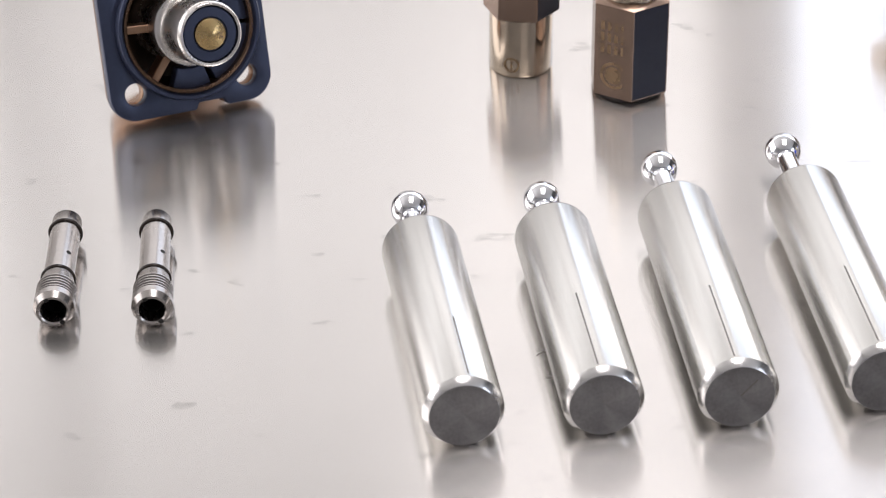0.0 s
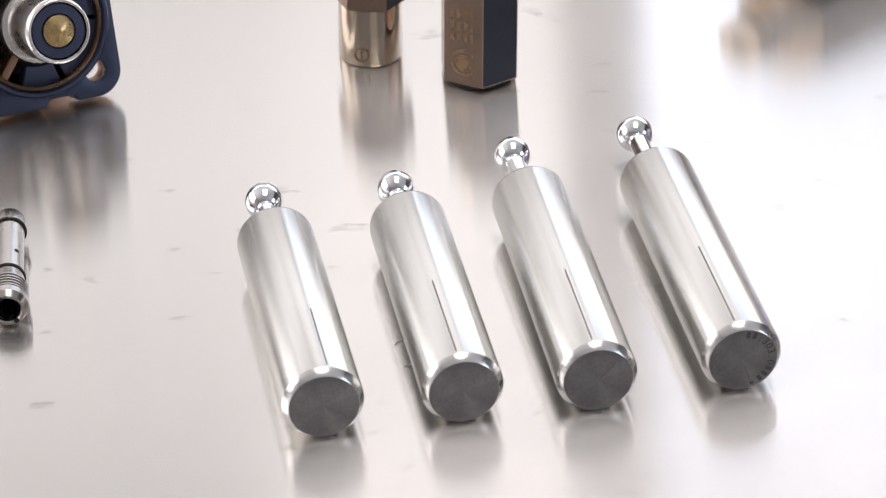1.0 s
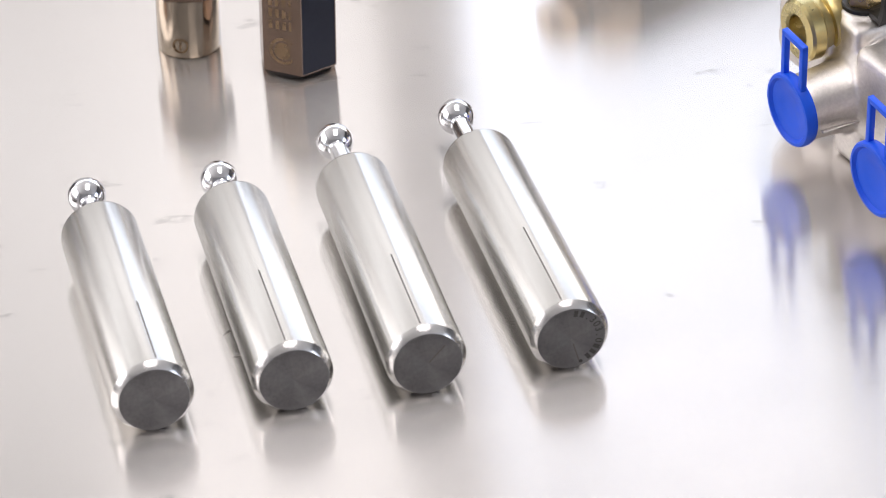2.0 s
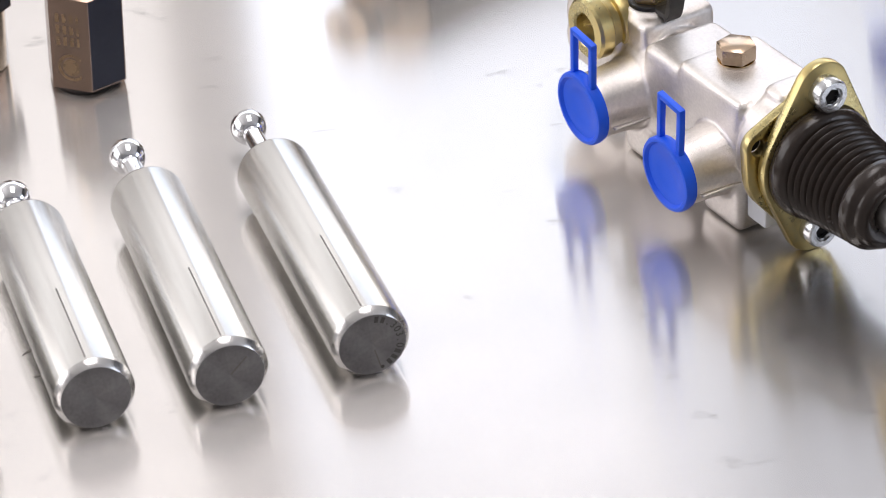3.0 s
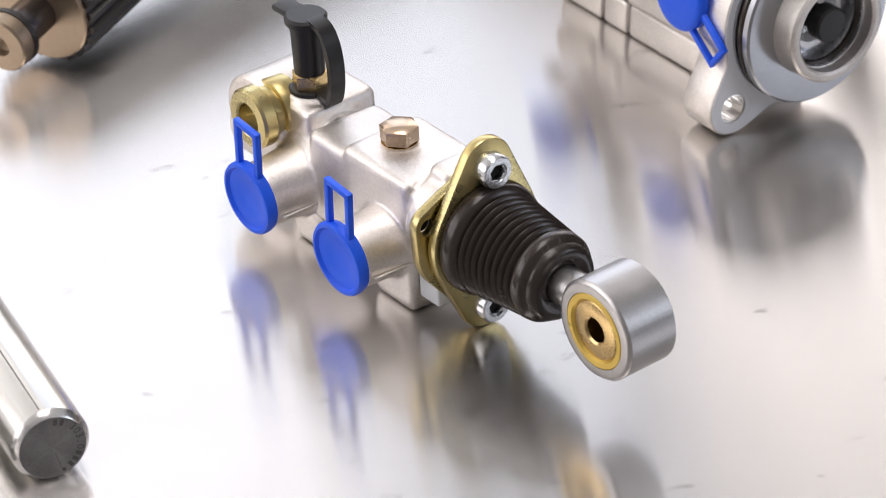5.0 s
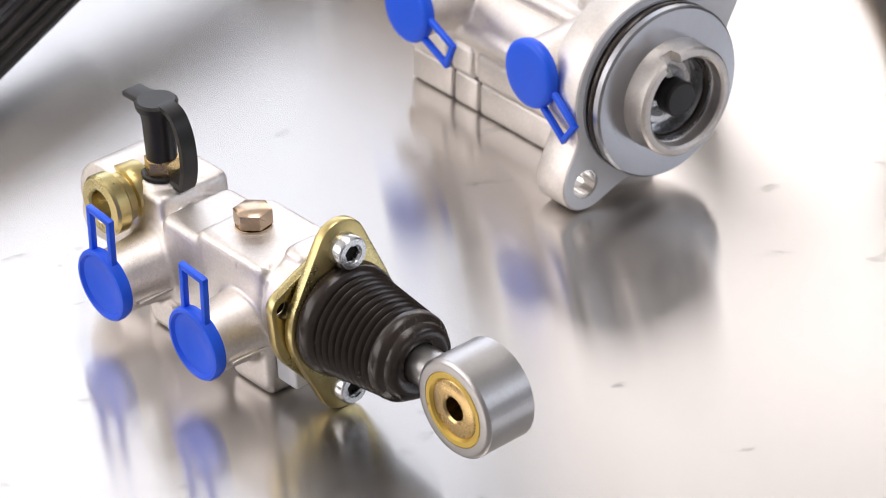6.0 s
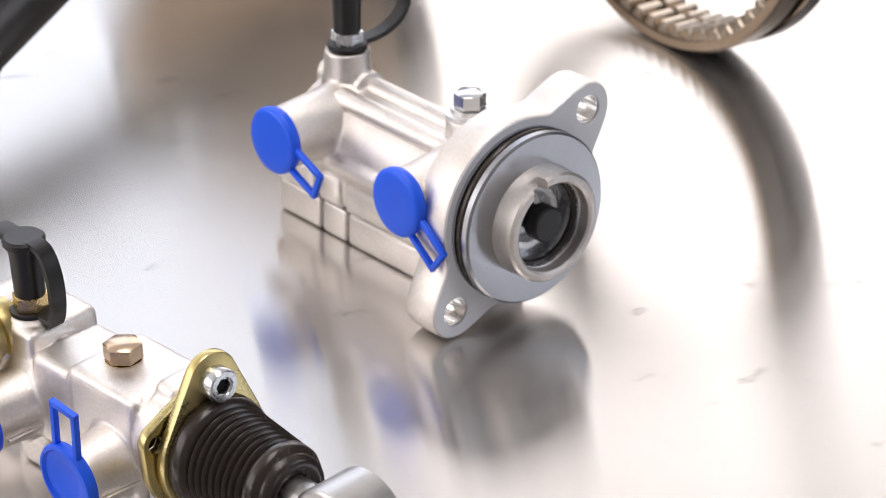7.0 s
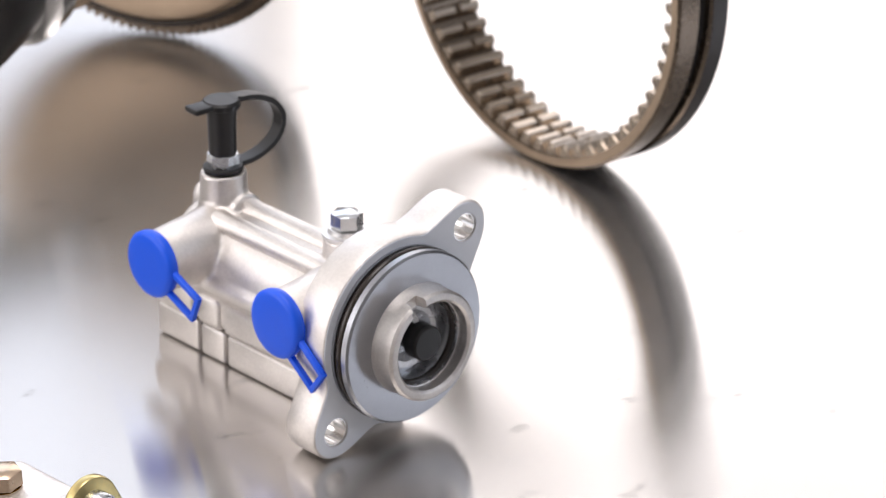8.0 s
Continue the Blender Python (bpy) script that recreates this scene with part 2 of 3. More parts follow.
def box(x0, x1, y0, y1, z0, z1, r=0.0, m=None, bm=None, segs=3):
    """A block, in mm, with rounded edges."""
    bm = bm or bmesh.new()
    b = bmesh.new()
    bmesh.ops.create_cube(b, size=1)
    for v in b.verts:
        v.co = Vector(((x0 + x1) / 2 + v.co.x * (x1 - x0), (y0 + y1) / 2 + v.co.y * (y1 - y0), (z0 + z1) / 2 + v.co.z * (z1 - z0))) / 1000
    if r:
        bmesh.ops.bevel(b, geom=b.edges[:], offset=r / 1000, segments=segs, profile=0.5, affect="EDGES")
    return append(bm, b, m)


def append(bm, b, m=None):
    table = {}
    for v in b.verts:
        table[v] = bm.verts.new(m @ v.co if m else v.co)
    for f in b.faces:
        bm.faces.new([table[v] for v in f.verts])
    b.free()
    return bm


def torus(major, minor, a=0.0, segs=72, ring=12, m=None, bm=None):
    return tube([(a + minor * math.cos(2 * math.pi * k / ring), major + minor * math.sin(2 * math.pi * k / ring)) for k in range(ring)], segs, m, bm)


def plate(outline, holes, x0, x1, edge=0.5, m=None):
    """A plate in the yz plane, in mm, from x0 to x1, with round holes (y, z, r) through it."""
    b = bmesh.new()
    loops = [outline] + [[(y + r * math.cos(2 * math.pi * k / 32), z + r * math.sin(2 * math.pi * k / 32)) for k in range(32)] for y, z, r in holes]
    edges = []
    for loop in loops:
        vs = [b.verts.new(Vector((x0, y, z)) / 1000) for y, z in loop]
        edges += [b.edges.new((p, q)) for p, q in zip(vs, vs[1:] + vs[:1])]
    bmesh.ops.triangle_fill(b, use_beauty=True, use_dissolve=False, edges=edges)
    # drop what fills the holes
    for f in list(b.faces):
        c = f.calc_center_median() * 1000
        if any(math.hypot(c.y - y, c.z - z) < r * 0.98 for y, z, r in holes):
            b.faces.remove(f)
    flat = b.faces[:]
    made = bmesh.ops.extrude_face_region(b, geom=flat)
    for v in made["geom"]:
        if isinstance(v, bmesh.types.BMVert):
            v.co.x = x1 / 1000
    bmesh.ops.recalc_face_normals(b, faces=b.faces)
    if edge:
        sharp = [e for e in b.edges if len(e.link_faces) == 2 and e.calc_face_angle(0) > 1.0]
        bmesh.ops.bevel(b, geom=sharp, offset=edge / 1000, segments=2, profile=0.5, affect="EDGES")
    if m:
        bmesh.ops.transform(b, matrix=m, verts=b.verts)
    return b


def hull(circles, n=40):
    """The outline round circles (y, z, r): a rounded plate shape."""
    pts = [(y + r * math.cos(2 * math.pi * k / n), z + r * math.sin(2 * math.pi * k / n)) for y, z, r in circles for k in range(n)]
    pts = sorted(set((round(a, 5), round(b, 5)) for a, b in pts))

    def half(seq):
        out = []
        for p in seq:
            while len(out) > 1 and (out[-1][0] - out[-2][0]) * (p[1] - out[-2][1]) - (out[-1][1] - out[-2][1]) * (p[0] - out[-2][0]) <= 0:
                out.pop()
            out.append(p)
        return out
    lo, hi = half(pts), half(pts[::-1])
    return lo[:-1] + hi[:-1]


def prism(sides, flat, x0, x1, chamfer=0.6, m=None, bm=None, turn=0.0):
    """A bar with that many sides, flat mm across, along x, its ends chamfered."""
    r = flat / 2 / math.cos(math.pi / sides)
    t = radians(turn)
    b = bmesh.new()
    prof = [(x0, r - chamfer), (x0 + chamfer * 0.6, r), (x1 - chamfer * 0.6, r), (x1, r - chamfer)]
    rings = [[b.verts.new(Vector((a, q * math.cos(t + 2 * math.pi * k / sides), q * math.sin(t + 2 * math.pi * k / sides))) / 1000) for k in range(sides)] for a, q in prof]
    for p, q in zip(rings, rings[1:]):
        for k in range(sides):
            b.faces.new((p[k], p[(k + 1) % sides], q[(k + 1) % sides], q[k]))
    b.faces.new(rings[0])
    b.faces.new(rings[-1][::-1])
    return append(bm or bmesh.new(), b, m)


def band(path, wide, thick, across):
    """A flat strap along path points (mm), wide along the vector across."""
    bm = bmesh.new()
    across = Vector(across).normalized()
    rows = []
    for i, p in enumerate(path):
        p = Vector(p)
        q0, q1 = Vector(path[max(0, i - 1)]), Vector(path[min(len(path) - 1, i + 1)])
        n = (q1 - q0).cross(across).normalized()
        w = (across * wide / 2, n * thick / 2)
        rows.append([bm.verts.new((p + s * w[0] + k * w[1]) / 1000) for s, k in ((-1, -1), (1, -1), (1, 1), (-1, 1))])
    for a, b in zip(rows, rows[1:]):
        for k in range(4):
            bm.faces.new((a[k], a[(k + 1) % 4], b[(k + 1) % 4], b[k]))
    bm.faces.new(rows[0])
    bm.faces.new(rows[-1][::-1])
    return bm


def cast_body(ob, voxel=0.9, rounds=8):
    """Melts overlapping blocks into one casting with soft fillets."""
    r = ob.modifiers.new("melt", "REMESH")
    r.mode, r.voxel_size, r.use_smooth_shade = "VOXEL", voxel / 1000, True
    s = ob.modifiers.new("fillet", "SMOOTH")
    s.factor, s.iterations = 0.5, rounds
    return ob


def frame_at(x, y, z, dx, dy):
    """A place whose local x axis points along (dx, dy)."""
    return Matrix.Translation((x, y, z)) @ Matrix.Rotation(math.atan2(dy, dx), 4, "Z")


# ---------------------------------------------------------------- room and table


def slab(name, x0, x1, y0, y1, z0, z1, material, label):
    ob = part(name, box(x0 * 1000, x1 * 1000, y0 * 1000, y1 * 1000, z0 * 1000, z1 * 1000), material)
    return tagged(ob, label, "", "", "structure")


# room added out of view; its dark south and east walls darken reflections
slab("floor", -3.2, 4.2, -2.2, 3.6, -0.95, -0.85, FLOOR_GREY, "plain grey workshop floor under the steel table")
slab("ceiling", -3.2, 4.2, -2.2, 3.6, 2.6, 2.7, PAINT, "plain white painted ceiling above the table")
slab("wall_north", -3.0, 4.0, 3.4, 3.5, -0.85, 2.6, PAINT, "plain white wall behind the table")
slab("wall_south", -3.0, 4.0, -2.1, -2.0, -0.85, 2.6, GREY_WALL, "unseen wall added behind the camera, grey to dim reflections")
slab("wall_west", -3.1, -3.0, -2.1, 3.5, -0.85, 2.6, PAINT, "plain white side wall of the room")
slab("wall_east", 4.0, 4.1, -2.1, 3.5, -0.85, 2.6, DARK_WALL, "unseen side wall added to the right, dark to dim reflections")

table = thing("steel_table", Matrix.Translation((0.35, 1.25, -0.85)), "brushed stainless steel worktable with faint smudges and scratches", "table")
part("tabletop", box(-1300, 1300, -1000, 1000, 810, 850, 3), STEEL_SHEET, table)
for sx in (-1, 1):
    for sy in (-1, 1):
        part("leg", box(sx * 1220 - 25, sx * 1220 + 25, sy * 920 - 25, sy * 920 + 25, 0, 810, 4), ZINC, table)


def window(name, place, wide, high, panes):
    """An unseen window added round a lamp: frame, mullions, panes; local x runs along it, y points into the room."""
    w = thing(name, place, "unseen white framed window added round an area lamp", "window")
    tagged(w, kind="structure")
    hw, hh = wide * 500, high * 500
    for z in (-hh - 25, hh + 25):
        part("window_frame", box(-hw - 50, hw + 50, 30, 80, z - 25, z + 25, 4), PAINT, w)
    for x in (-hw - 25, hw + 25):
        part("window_frame", box(x - 25, x + 25, 32, 78, -hh, hh, 4), PAINT, w)
    for k in range(panes):
        x0, x1 = -hw + k * 2 * hw / panes, -hw + (k + 1) * 2 * hw / panes
        part("pane", box(x0 + 2, x1 - 2, 2, 8, -hh, hh), GLASS, w)
        if k:
            part("mullion", box(x0 - 22, x0 + 22, 52, 84, -hh + 2, hh - 2, 3), PAINT, w)
    return w


NORTH = Matrix.Rotation(math.pi, 4, "Z")
WEST = Matrix.Rotation(-math.pi / 2, 4, "Z")
# out-of-view windows, added to frame the lamps and break up their reflections
window("added_window_1", Matrix.Translation((2.15, 3.4, 1.3)) @ NORTH, 1.5, 2.1, 2)
window("added_window_2", Matrix.Translation((0.85, 3.4, 1.4)) @ NORTH, 1.0, 1.9, 1)
window("added_window_3", Matrix.Translation((-1.1, 3.4, 1.8)) @ NORTH, 2.7, 1.1, 3)
window("added_window_5", Matrix.Translation((4.0, -1.0, 1.5)) @ Matrix.Rotation(math.pi / 2, 4, "Z"), 1.8, 1.6, 2)
window("added_window_4", Matrix.Translation((-3.0, 1.4, 1.35)) @ WEST, 3.6, 2.0, 4)
# frame and housing added round the overhead lamp, out of view
panel = thing("added_ceiling_light", Matrix.Translation((0.3, 0.9, 2.5)), "unseen white framed panel added round the lamp above the table", "ceiling light")
for x0, x1, y0, y1 in ((-480, -450, -930, 930), (450, 480, -930, 930), (-450, 450, -930, -900), (-450, 450, 900, 930)):
    part("frame", box(x0, x1, y0, y1, -20, 60, 2), PAINT, panel)
part("housing", box(-478, 478, -928, 928, 62, 98, 2), PAINT, panel)

# ---------------------------------------------------------------- ball pins


def ball_pin(m, length, ball, label, marked):
    pin = thing("ball_pin", m, label, "steel pin", "ball pins in a row")
    part("shank", lathe([(-length, 8.5), (-length, 11.3), (-length + 0.5, 11.85), (-length + 1.2, 12), (-2.7, 12), (-2.4, 11.95)], 96, cap1=False), PIN_STEEL, pin)
    part("bevel", lathe([(-2.4, 11.95), (-2.1, 11.8), (-0.15, 10.4), (0, 10.2)], 96, cap0=False, cap1=False), BEVEL_STEEL, pin, "bright cut bevel")
    part("end_face", lathe([(0, 10.2), (-0.01, 6), (-0.03, 1.0), (-0.25, 0.35)], 96, cap0=False), PIN_FACE, pin, "turned end face coloured darker for its dim reflection")
    part("neck", lathe([(-length - ball, 3.2), (-length - 3, 3.2), (-length - 0.5, 3.6), (-length + 1, 5.5)], 40), BALL_CHROME, pin)
    part("ball", lathe([(-length - ball + 6 * math.sin(radians(w)), max(0.05, 6 * math.cos(radians(w)))) for w in range(-90, 91, 6)], 64), BALL_CHROME, pin, "polished ball")
    # shallow groove along the shank, on its upper side: a strip coloured as its shade
    turn = Matrix.Rotation(radians(marked[0]), 4, "X")
    part("groove", box(-marked[1], -3.5, -0.28, 0.28, 11.6, 12.05, 0.1, m=turn), GROOVE_SHADE, pin)
    return pin


PINS = (
    (0.0061, 0.7708, 0.0138, -0.0960, 93, 23.0, (-8, 34)),
    (0.0463, 0.7762, 0.0129, -0.0984, 95, 21.0, (8, 42)),
    (0.0853, 0.7803, 0.0132, -0.1092, 104, 27.5, (7, 42)),
    (0.1283, 0.7886, 0.0150, -0.1108, 106, 29.0, (11, 45)),
)
for number, (x, y, dx, dy, length, ball, marked) in enumerate(PINS):
    pin = ball_pin(frame_at(x, y, 0.012, dx, dy), length, ball, "turned steel pin with a polished ball end lying on the table", marked)
    if number > 1:
        line = Matrix.Rotation(radians(-42 if number == 2 else 197), 4, "X")
        part("scribed_line", box(-0.1, 0.04, -0.22, 0.22, 0.5 if number == 2 else 2.0, 7.6 if number == 2 else 9.2, 0, m=line), GROOVE_SHADE, pin)
    if number == 3:
        part("scribed_dot", lathe([(-0.1, 0.6), (0.05, 0.6)], 16, m=Matrix.Rotation(radians(200), 4, "X") @ Matrix.Translation((0, 0, 0.0088))), INK, pin)

# engraved part code round the rim of the last pin's end face: readable figures as text, the rest as bars
for k, c in enumerate("##.303.0###"):
    w = radians(82 - k * 13.5)
    place = Matrix.Translation((0.00006, 0.0085 * math.cos(w), 0.0085 * math.sin(w))) @ Matrix.Rotation(w - radians(90), 4, "X")
    if c == "#":
        part("code_bar", box(-0.05, 0.02, -0.6, 0.6, -1.0, 1.0, 0), INK, pin, "", place)
    else:
        cu = bpy.data.curves.new("digit", "FONT")
        cu.body, cu.size, cu.align_x, cu.align_y, cu.extrude = c, 0.0033, "CENTER", "CENTER", 0.00003
        tmp = new("digit_source", cu)
        dg = bpy.context.evaluated_depsgraph_get()
        me = bpy.data.meshes.new_from_object(tmp.evaluated_get(dg))
        bpy.data.objects.remove(tmp)
        me.materials.append(INK)
        ob = new("code_digit", me)
        ob.parent = pin
        ob.matrix_local = place @ Matrix(((0, 0, 1, 0), (1, 0, 0, 0), (0, 1, 0, 0), (0, 0, 0, 1)))

# ---------------------------------------------------------------- threaded sleeves


def sleeve(m):
    s = thing("threaded_sleeve", m, "small steel sleeve with thread and two black seals on the table", "valve insert", "pair of sleeves")
    prof = [(-53, 3.6), (-53, 4.3), (-52.4, 4.7), (-46.8, 4.7), (-46.8, 4.2), (-45, 4.2), (-45, 4.75), (-19.5, 4.75), (-19.5, 4.2), (-17.6, 4.2), (-17.6, 5.0), (-13, 5.4)]
    part("barrel", tube(prof + [(-13, 3.4)], 56), GROUND_STEEL, s)
    th = [(-13, 3.4), (-13, 5.4)]
    for k in range(5):
        th += [(-12.6 + k * 1.5, 5.5), (-12.1 + k * 1.5, 6.2), (-11.7 + k * 1.5, 6.2), (-11.3 + k * 1.5, 5.5)]
    part("thread", tube(th + [(-4.8, 6.35), (-2.2, 6.35), (-2.0, 6.2), (-0.4, 5.5), (0, 5.2), (0.1, 4.5), (-0.4, 4.0), (-4, 3.5)], 56), GROUND_STEEL, s, "", None, 16)
    part("bore", lathe([(-30, 0.3), (-30, 3.3), (-5, 3.38)], 40, cap1=False), DARK, s)
    part("seal", torus(4.85, 0.62, -45.9), RUBBER, s, "black rubber ring")
    part("seal", torus(4.85, 0.62, -18.5), RUBBER, s, "black rubber ring")
    part("cross_hole", lathe([(4.3, 0.85), (4.79, 0.85)], 20, m=Matrix.Translation((-0.028, 0, 0)) @ Matrix.Rotation(radians(-35), 4, "X") @ X2Z), DARK, s)
    # small slots cut in the mouth
    for w in (25, 215):
        part("slot", box(-1.6, 0.16, -0.7, 0.7, 4.0, 5.1, 0, m=Matrix.Rotation(radians(w), 4, "X")), DARK, s)
    return s


for x, y, yaw in ((-0.1178, 0.8345, 0.95), (-0.0880, 0.8350, 2.6)):
    sleeve(frame_at(x, y, 0.0063, math.sin(radians(yaw)), -math.cos(radians(yaw))))

# ---------------------------------------------------------------- upright fittings

fit = thing("pressure_fitting", Matrix.Translation((0.0269, 1.0040, 0)), "nickel-plated round fitting with brown hexagon collar standing upright", "fitting")
part("barrel", lathe([(0, 9.5), (0.2, 10.4), (1.2, 11), (17, 11), (22, 11)], 72, m=X2Z), NICKEL, fit)
part("hexagon", prism(6, 22.8, 21.5, 44, 1.6, m=X2Z, turn=22), HEX_BROWN, fit, "brown steel hexagon")
part("neck", lathe([(42, 9), (52, 9), (53, 8)], 56, m=X2Z), NICKEL, fit)
stamp = Matrix.Rotation(radians(252), 4, "Z")
part("stamp_ring", tube([(10.95, 2.2), (11.08, 2.2), (11.08, 2.8), (10.95, 2.8)], 28, m=stamp @ Matrix.Translation((0, 0, 0.0052))), AMBER_MARK, fit)
part("stamp_bar", box(10.95, 11.1, -0.3, 0.3, 3.4, 7.0, 0, m=stamp), AMBER_MARK, fit)
# thin dark panel paints the shade on the right-hand face
part("shaded_side", box(11.36, 11.46, -6.0, 6.0, 22.8, 42.8, 0, m=Matrix.Rotation(radians(-38), 4, "Z")), SHADED_FACE, fit, "thin panel coloured dark as the shaded hexagon face")

hexs = thing("hex_sensor", Matrix.Translation((0.0634, 0.9865, 0)), "brown hexagonal steel sensor body with amber engraving standing upright", "sensor")
part("base_ring", lathe([(0, 10.2), (0.3, 11.0), (2.4, 11.6)], 64, m=X2Z), DARK_STEEL, hexs)
part("body", prism(6, 24.8, 1.6, 37.5, 1.5, m=X2Z, turn=1), HEX_BROWN, hexs)
part("neck", lathe([(37.4, 10.5), (41, 10.5), (41, 8.5), (52, 8.5)], 56, m=X2Z), NICKEL, hexs)
# same painted shade as on the fitting's hexagon
part("shaded_side", box(12.36, 12.46, -6.75, 6.75, 2.9, 36.4, 0, m=Matrix.Rotation(radians(-59), 4, "Z")), SHADED_FACE, hexs, "thin panel coloured dark as the shaded hexagon face")
face = Matrix.Rotation(radians(-118), 4, "Z")
for k in range(4):
    for j in range(3):
        part("engraved_bar", box(12.3, 12.46, -5 + k * 2.5, -3.7 + k * 2.5, 19 + j * 4.3, 22.2 + j * 4.3, 0, m=face), AMBER_MARK, hexs)
seal_mark = face @ Matrix.Translation((0, 0, 0.0108))
part("engraved_ring", tube([(12.3, 4.0), (12.46, 4.0), (12.46, 5.0), (12.3, 5.0)], 40, m=seal_mark), AMBER_MARK, hexs)
part("engraved_disc", lathe([(12.3, 3.2), (12.45, 3.2)], 36, m=seal_mark), AMBER_MARK, hexs)

# ---------------------------------------------------------------- dark flanged housing

reg = thing("flanged_housing", frame_at(-0.0866, 0.9726, 0.0309, 0.407, -0.9135) @ Matrix.Rotation(radians(-19), 4, "Y") @ Matrix.Rotation(radians(-1.1), 4, "X"),
            "blue-black flange housing with chromed centre tube tipped back", "valve housing")
corner = [(sy * 19.6, sz * 19.6, 9) for sy in (-1, 1) for sz in (-1, 1)]
edge_line = hull(corner)
cut = next(k for k in range(len(edge_line)) if abs(edge_line[k][1] + 28.6) < 0.05 and edge_line[(k + 1) % len(edge_line)][0] - edge_line[k][0] > 20)
edge_line = edge_line[:cut + 1] + [(1.0, -28.6), (2.0, -26.2), (11.0, -26.2), (12.0, -28.6)] + edge_line[cut + 1:]
part("flange", plate(edge_line, [(sy * 19.6, sz * 19.6, 3.7) for sy in (-1, 1) for sz in (-1, 1)] + [(1.2, 0.5, 21.8)], -4.5, 0, 0.8), NAVY, reg)
part("flange_back", plate([(y * 0.965, z * 0.985) for y, z in edge_line], [(sy * 19.6, sz * 19.6, 3.7) for sy in (-1, 1) for sz in (-1, 1)] + [(1.2, 0.5, 21.8)], -9, -4.52, 0.4), COPPER_CAST, reg, "copper-brown raw rear of the flange")
part("body", lathe([(-31, 19), (-29.5, 21.5), (-26, 22), (-8.8, 22.5)], 72, cap1=False), COPPER_CAST, reg, "copper-brown cast body")
part("flange_ring", tube([(-6, 25.2), (2.0, 25.2), (3.0, 24.6), (3.0, 23.6), (1.4, 22.6), (-6, 22.0)], 80, m=Matrix.Translation((0, 0.0012, 0.0005))), NAVY, reg)
part("recess", lathe([(-22, 15), (-20, 19.5), (-9, 20.5), (-6, 21.95)], 64, m=Matrix.Translation((0, 0.0012, 0.0005)), cap1=False), DARK_BROWN, reg)
part("bronze_lip", tube([(0.4, 22.7), (2.2, 22.6), (2.4, 22.0), (1.8, 21.4), (-3.0, 21.2), (-3.0, 22.2)], 80, m=Matrix.Translation((0, 0.0012, 0.0005))), LIP_BROWN, reg)
off = Matrix.Translation((0, 0.0012, 0.0003)) @ Matrix.Diagonal((1.22, 0.9, 0.9, 1))
part("tube", tube([(-17, 14.6), (3.0, 14.6), (3.6, 14.2), (3.8, 13.0), (4.4, 12.3), (18.5, 12.3), (20, 11.9), (20.4, 11.3), (20.2, 10.6), (14, 10.4), (-17, 10.4)], 80, m=off), TUBE_STEEL, reg, "chromed tube")
part("plug", lathe([(12, 10.35), (19.2, 10.35), (19.8, 9.9), (19.9, 6.6), (19.2, 6.3)], 72, m=off, cap0=False), NAVY, reg)
part("core", lathe([(12, 6.2), (19.4, 6.0), (20.0, 5.8), (21.4, 1.4), (21.5, 0.4)], 56, m=off), BRASS, reg, "turned brass core")
# a solid sector closes the recess on one side, with a narrow slit left open
for w0, w1 in ((160, 196), (202, 262), (266, 356)):
    steps = [radians(w0 + (w1 - w0) * k / 18) for k in range(19)]
    outline = [(-21.9 * math.sin(w), 21.9 * math.cos(w)) for w in steps] + [(-14.8 * math.sin(w), 14.8 * math.cos(w)) for w in steps[::-1]]
    part("cover_sector", plate(outline, [], -6.5, -1.0, 0.4, m=Matrix.Translation((0, 0.0012, 0.0005))), NAVY, reg)
for w in (30, 86, 142):
    part("web", box(-9, -1.5, -1.4, 1.4, 10.5, 21.8, 0.5, m=Matrix.Translation((0, 0.0012, 0.0005)) @ Matrix.Rotation(radians(w), 4, "X")), COPPER_CAST, reg)

# ---------------------------------------------------------------- blue protective caps


def blue_cap(parent, a, y, z, tab_turn, radius=12.6, tilt=0.0, dished=True, tab=13.5, grip=5.6):
    """A cap on a port that opens to local -y, with a loop tab turned from straight up; tilt leans its face down."""
    place = Matrix.Translation((a / 1000, y / 1000, z / 1000)) @ Matrix.Rotation(radians(tilt), 4, "X") @ Matrix.Rotation(radians(-90), 4, "Z")
    if dished:
        front = [(1.9, radius), (2.7, radius - 0.5), (2.8, radius - 1.5), (1.7, radius - 2.3), (1.6, radius * 0.62), (1.0, radius * 0.48), (0.5, radius * 0.3), (0.4, 0.3)]
    else:
        front = [(2.0, radius), (2.9, radius - 0.7), (3.3, radius - 2.0), (3.5, radius * 0.5), (3.5, 0.3)]
    cap = part("blue_cap", lathe([(-1.4, radius - 1.6), (-1.2, radius - 0.4), (0.2, radius)] + front, 64),
               BLUE, parent, "blue plastic protective cap", place)
    bm = bmesh.new()
    turn = Matrix.Rotation(radians(tab_turn), 4, "X")
    for y0, y1, z0, z1 in ((-grip, 2 - grip, radius - 2, radius + tab), (grip - 2, grip, radius - 2, radius + tab), (-grip, grip, radius + tab - 1.5, radius + tab + 0.5)):
        box(-0.4, 1.8, y0, y1, z0, z1, 0.35, m=turn, bm=bm, segs=2)
    part("tab", bm, BLUE, cap)
    return cap


